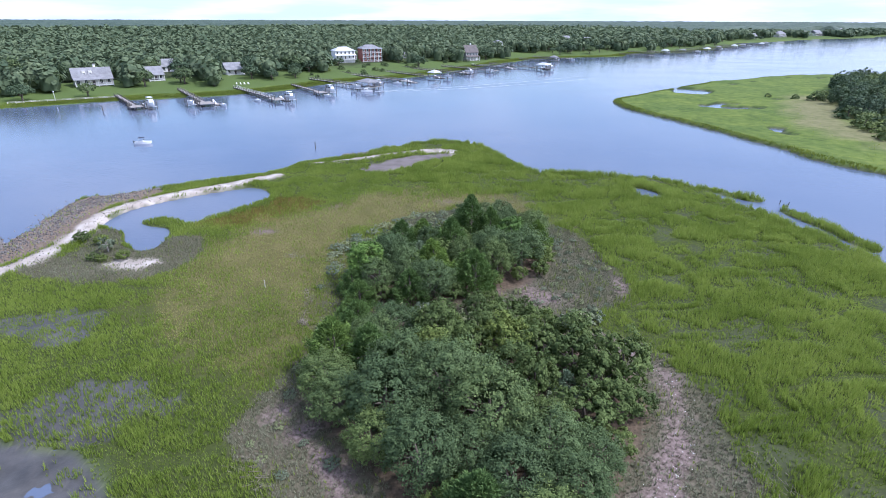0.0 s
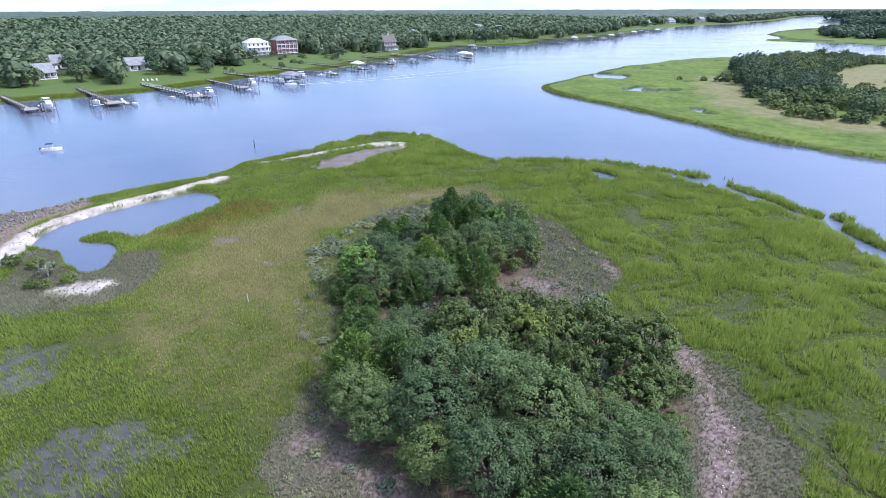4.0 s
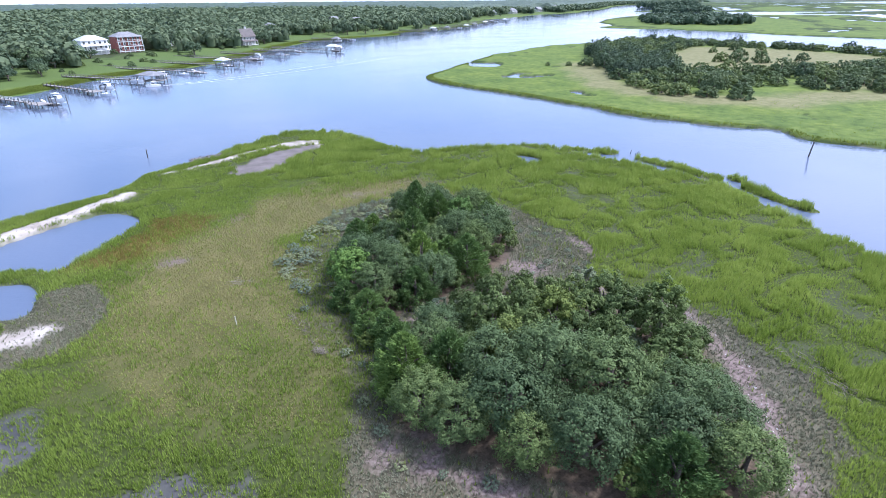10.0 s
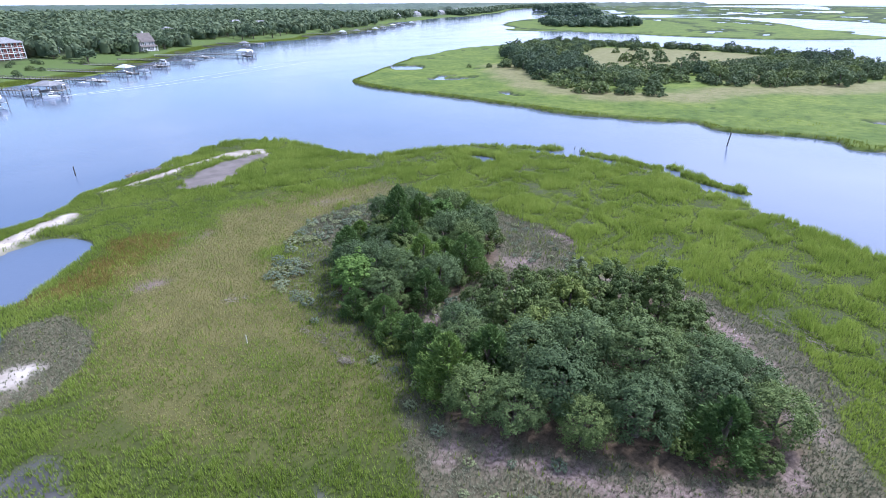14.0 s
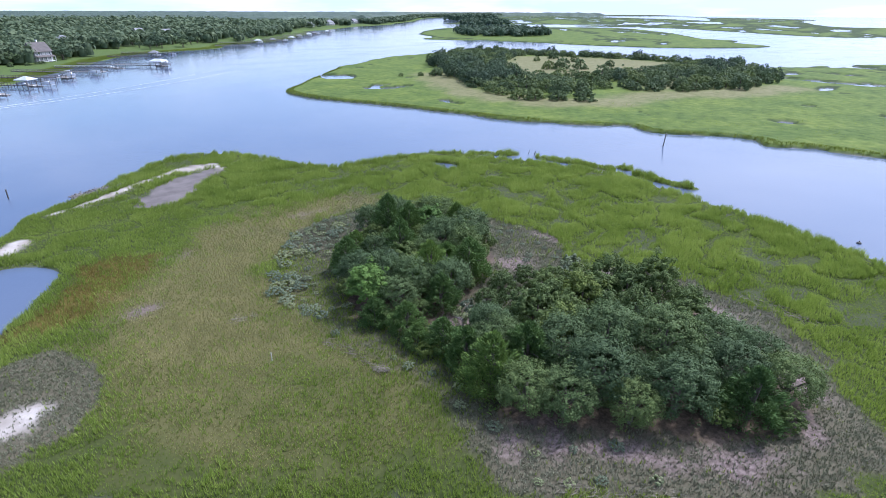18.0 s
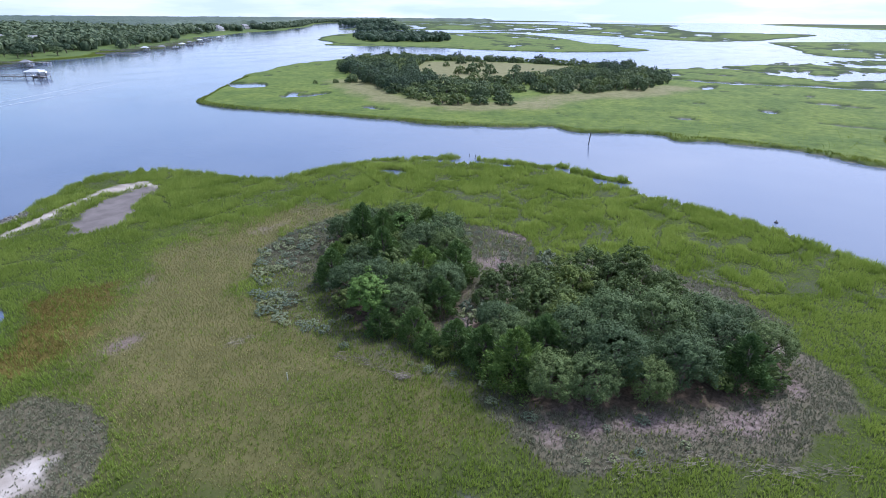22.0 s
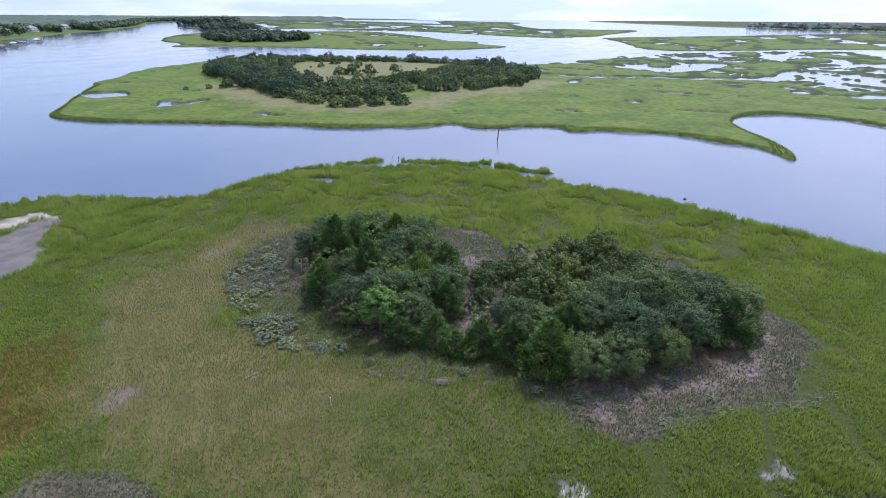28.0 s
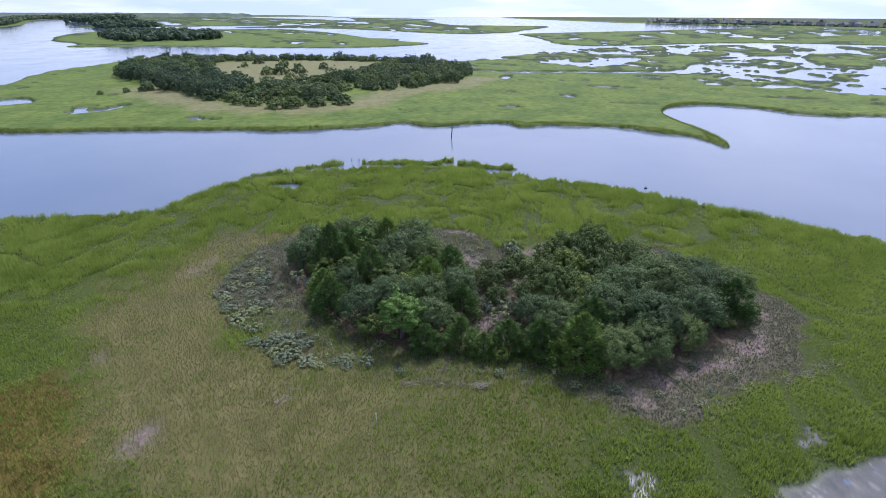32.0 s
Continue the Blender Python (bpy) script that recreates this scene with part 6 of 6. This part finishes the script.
spots = np.stack([lawn_rs.uniform(-120, 620, 2600), lawn_rs.uniform(300, 1150, 2600)], 1)
inland = signed(spots[:, 0], spots[:, 1], SHORE, 400)
ok = (inland > 26) & (inland < 80) & ~open_yard(spots[:, 0], spots[:, 1])
spots = spots[ok]
chosen = []
for x, y in spots:
    if all((x - a) ** 2 + (y - b) ** 2 > 10.5 ** 2 for a, b in chosen):
        chosen.append((x, y))
chosen = np.array(chosen[:105])
for (x, y), z in zip(chosen, ground_height(chosen[:, 0], chosen[:, 1])):
    plant_at(YARD[rng.randrange(2)], x, y, float(z), rng.uniform(0.5, 0.95), rng.uniform(0.85, 1.15), rng, group="waterfront trees")
bush = np.stack([lawn_rs.uniform(-110, 120, 900), lawn_rs.uniform(330, 560, 900)], 1)
inland = signed(bush[:, 0], bush[:, 1], SHORE, 400)
bush = bush[(inland > 22) & (inland < 90)][:60]
for (x, y), z in zip(bush, ground_height(bush[:, 0], bush[:, 1])):
    plant_at(FAR_SHRUBS[rng.randrange(2)], x, y, float(z), rng.uniform(0.4, 0.85), 0.9, rng, "clipped garden shrub before a house", "garden shrubs")

# ---------------------------------------------------------------- small things on the marsh and in the channel
def pole(name, x, y, top, r, mat, label, category, lean=0.0, cap=None):
    root = thing(name, pose(x, y, 0, lean, lean * 0.6, 0), label, category)
    v, f = tube([(0, 0, -1.2), (0, 0, top * 0.5), (0, 0, top)], [r, r * 0.95, r * 0.85], 8)
    part_mesh("shaft", mesh_np("shaft", v, f, mat, True), root)
    part("cap", box(bmesh.new(), (-r * 0.9, -r * 0.9, top - 0.02), (r * 0.9, r * 0.9, top + 0.06), 0.01), cap or mat, root)
    return root


pole("survey_stake", -27.7, 68.2, 1.55, 0.06, CREAM, "pale wooden stake standing in the salt meadow", "stake")
pole("mooring_pile", -40.6, 155.4, 2.0, 0.13, PILING, "dark lone timber pile off the sand spit", "pile", 1.5)
pole("channel_marker", 101.5, 86.5, 3.6, 0.17, PILING, "dark leaning timber channel pile", "pile", 4.0)
pole("mooring_pile", -142.5, 222, 2.2, 0.2, PILING, "dark timber pile in the river", "pile")
for x, y in ((66.2, 107), (67, 105.5), (65.4, 104.6)):
    pole("broken_stake", x, y, 0.9, 0.07, PILING, "short broken stake in the shallows", "stake", 6.0)
# a buoy shape added in place of a dark bird-like object on the water
buoy = thing("mooring_buoy", pose(58.6, 32.2, 0.0), "small dark bird-like object afloat in the channel, built as a buoy", "buoy")
bm = bmesh.new()
bmesh.ops.create_uvsphere(bm, u_segments=10, v_segments=7, radius=0.42)
bmesh.ops.scale(bm, verts=bm.verts, vec=(1.2, 0.9, 0.75))
part("float", bm, DARK, buoy)
part("ring", box(bmesh.new(), (-0.06, -0.06, 0.28), (0.06, 0.06, 0.5), 0.01), PILING, buoy)


def stones(name, count, place, size, mat, label):
    """Loose angular lumps joined as one stuff object."""
    r = np.random.RandomState(count)
    px_, py_ = place(r, count)
    pz_ = np.maximum(ground_height(px_, py_), -0.05)
    base = np.array([(1, 0, 0), (-1, 0, 0), (0, 1, 0), (0, -1, 0), (0, 0, 0.8), (0, 0, -0.8)], float)
    tri = np.array([(0, 2, 4), (2, 1, 4), (1, 3, 4), (3, 0, 4), (2, 0, 5), (1, 2, 5), (3, 1, 5), (0, 3, 5)])
    s = size * r.uniform(0.4, 1.5, (count, 1, 1))
    v = base[None] * s * r.uniform(0.6, 1.3, (count, 6, 3)) + np.stack([px_, py_, pz_], 1)[:, None]
    f = tri[None] + 6 * np.arange(count)[:, None, None]
    return tagged(new(name, mesh_np(name, v.reshape(-1, 3), f.reshape(-1, 3), mat)), label, "rocks", kind="stuff")


def bank_place(r, n):
    t = r.uniform(0, len(SHELLS) - 1.001, n)
    i = t.astype(int)
    p = SHELLS[i] + (SHELLS[i + 1] - SHELLS[i]) * (t - i)[:, None]
    return p[:, 0] + r.normal(-1.0, 2.0, n), p[:, 1] + r.normal(0, 1.5, n)


def near_line(line, spread):
    def place(r, n):
        t = r.uniform(0, len(line) - 1.001, n)
        i = t.astype(int)
        p = line[i] + (line[i + 1] - line[i]) * (t - i)[:, None]
        return p[:, 0] + r.normal(0, spread, n), p[:, 1] + r.normal(0, spread, n)
    return place


stones("oyster_shell_bank", 2600, bank_place, 0.20, OYSTER, "dark oyster shells and rubble along the sandy bank")
stones("oyster_rocks", 420, near_line(spline([(-30, 147.0), (-26, 149.2), (-21, 149.8)], False), 1.1), 0.42, OYSTER, "dark oyster rocks at the tip of the sand spit")
stones("oyster_rocks", 260, near_line(spline([(-68, 112), (-54, 122.5), (-46, 128)], False), 0.5), 0.22, OYSTER, "scattered oyster rocks along the outer bank")
stones("shell_bits", 140, near_line(BARE_E, 0.9), 0.06, WHITE, "bleached shell bits on bare pink soil")
stones("shell_bits", 320, near_line(RIDGE, 0.9), 0.10, OYSTER, "dark wrack and shells on the white sand ridge")


def wrack(name, line, count, spread, size, label):
    r = np.random.RandomState(count)
    px_, py_ = near_line(line, spread)(r, count)
    pz_ = ground_height(px_, py_) + 0.16 + r.uniform(0, 0.15, count)
    d = line[-1] - line[0]
    w = math.atan2(d[1], d[0]) + r.normal(0, 0.5, count)
    a = np.stack([np.cos(w), np.sin(w), r.normal(0, 0.12, count)], 1) * (size * r.uniform(0.4, 1.3, count))[:, None]
    b = np.stack([-np.sin(w), np.cos(w), np.zeros(count)], 1) * 0.018
    c = np.stack([px_, py_, pz_], 1)
    up = np.array([0, 0, 0.04])
    v = np.stack([c - a - b, c - a + b, c + a + b * 0.5, c + a - b * 0.5, c - a + up, c + a + up], 1).reshape(-1, 3)
    f = (np.array([(0, 3, 5), (0, 5, 4), (1, 4, 5), (1, 5, 2)])[None] + 6 * np.arange(count)[:, None, None]).reshape(-1, 3)
    tagged(new(name, mesh_np(name, v, f, STRAW)), label, "wrack", kind="stuff")


wrack("reed_wrack", spline([(-19.8, 36.5), (-17.8, 35.2), (-15.3, 32.2), (-13.5, 31.0)], False), 150, 0.6, 0.36, "pale dead reed stems washed up in a line")
wrack("reed_wrack", spline([(-13.0, 28), (-11.2, 25), (-9.0, 22.4), (-7.6, 20.2)], False), 150, 0.5, 0.38, "dead reed stems on the dry rim")
wrack("reed_wrack", spline([(-22.0, 67.5), (-20.8, 65), (-20.2, 60)], False), 90, 0.35, 0.36, "thin line of dead reeds in the meadow")
wrack("reed_wrack", spline([(-20.3, 59.2), (-19.9, 58.6)], False), 60, 0.25, 0.5, "small heap of bleached reeds")
wrack("reed_wrack", spline([(-27.3, 79.2), (-25.4, 78.2)], False), 30, 0.4, 0.4, "scatter of bleached reeds in the meadow")
wrack("reed_wrack", spline([(23.5, 38), (24.2, 34), (23.8, 31)], False), 80, 0.8, 0.5, "dead reeds on the eastern rim")


# ---------------------------------------------------------------- on the waterfront lawn
def lawn_z(x, y):
    return float(ground_height(np.array([float(x)]), np.array([float(y)]))[0])


lamp = thing("lamp_post", pose(-181, 250, lawn_z(-181, 250)), "white lamp post on the waterfront lawn", "lamp post")
v, f = tube([(0, 0, -0.2), (0, 0, 1.6), (0, 0, 3.2)], [0.1, 0.08, 0.07], 8)
part_mesh("pole", mesh_np("pole", v, f, WHITE, True), lamp)
part("lantern", box(bmesh.new(), (-0.2, -0.2, 3.18), (0.2, 0.2, 3.65), 0.05), WHITE, lamp)
part("cap", box(bmesh.new(), (-0.26, -0.26, 3.66), (0.26, 0.26, 3.76), 0.03), TIN, lamp)

fence = thing("rail_fence", pose(-192, 236, 0), "low pale timber rail fence along the lawn's edge", "fence")
run = Vector((34, 21, 0))
for k in range(15):
    q = run * (k / 14)
    z0 = lawn_z(-192 + q.x, 236 + q.y)
    part("post", box(bmesh.new(), (q.x - 0.09, q.y - 0.09, z0 - 0.3), (q.x + 0.09, q.y + 0.09, z0 + 0.95), 0.02), CREAM, fence)
    if k < 14:
        e = run * ((k + 1) / 14)
        z1 = lawn_z(-192 + e.x, 236 + e.y)
        for up in (0.45, 0.85):
            v, f = tube([(q.x, q.y, z0 + up), (e.x, e.y, z1 + up)], [0.06, 0.06], 6)
            part_mesh("rail", mesh_np("rail", v, f, CREAM), fence)

chair = thing("lawn_chair", Matrix.Identity(4), "white slatted wooden chair on the lawn", "chair", "chairs on the lawn")
for k in range(4):
    part("slat", box(bmesh.new(), (-0.3 + 0.155 * k, -0.3, 0.36), (-0.17 + 0.155 * k, 0.32, 0.40), 0.008), WHITE, chair)
rest = part("backrest", box(bmesh.new(), (-0.3, -0.03, 0.0), (0.3, 0.03, 0.75), 0.02), WHITE, chair)
rest.matrix_basis = pose(0, 0.32, 0.38, -18, 0, 0)
for sx in (-0.34, 0.34):
    part("armrest", box(bmesh.new(), (sx - 0.07, -0.34, 0.58), (sx + 0.07, 0.36, 0.62), 0.01), WHITE, chair)
    for sy in (-0.28, 0.28):
        part("leg", box(bmesh.new(), (sx - 0.04, sy - 0.04, 0), (sx + 0.04, sy + 0.04, 0.58)), WHITE, chair)
for k in range(4):
    cx_, cy_ = -118.5 + 1.9 * k, 306.5 + 0.8 * k
    m = pose(cx_, cy_, lawn_z(cx_, cy_), 0, 0, 28 + 5 * k)
    if k:
        copy_thing(chair, m)
    else:
        first = m
chair.matrix_basis = first
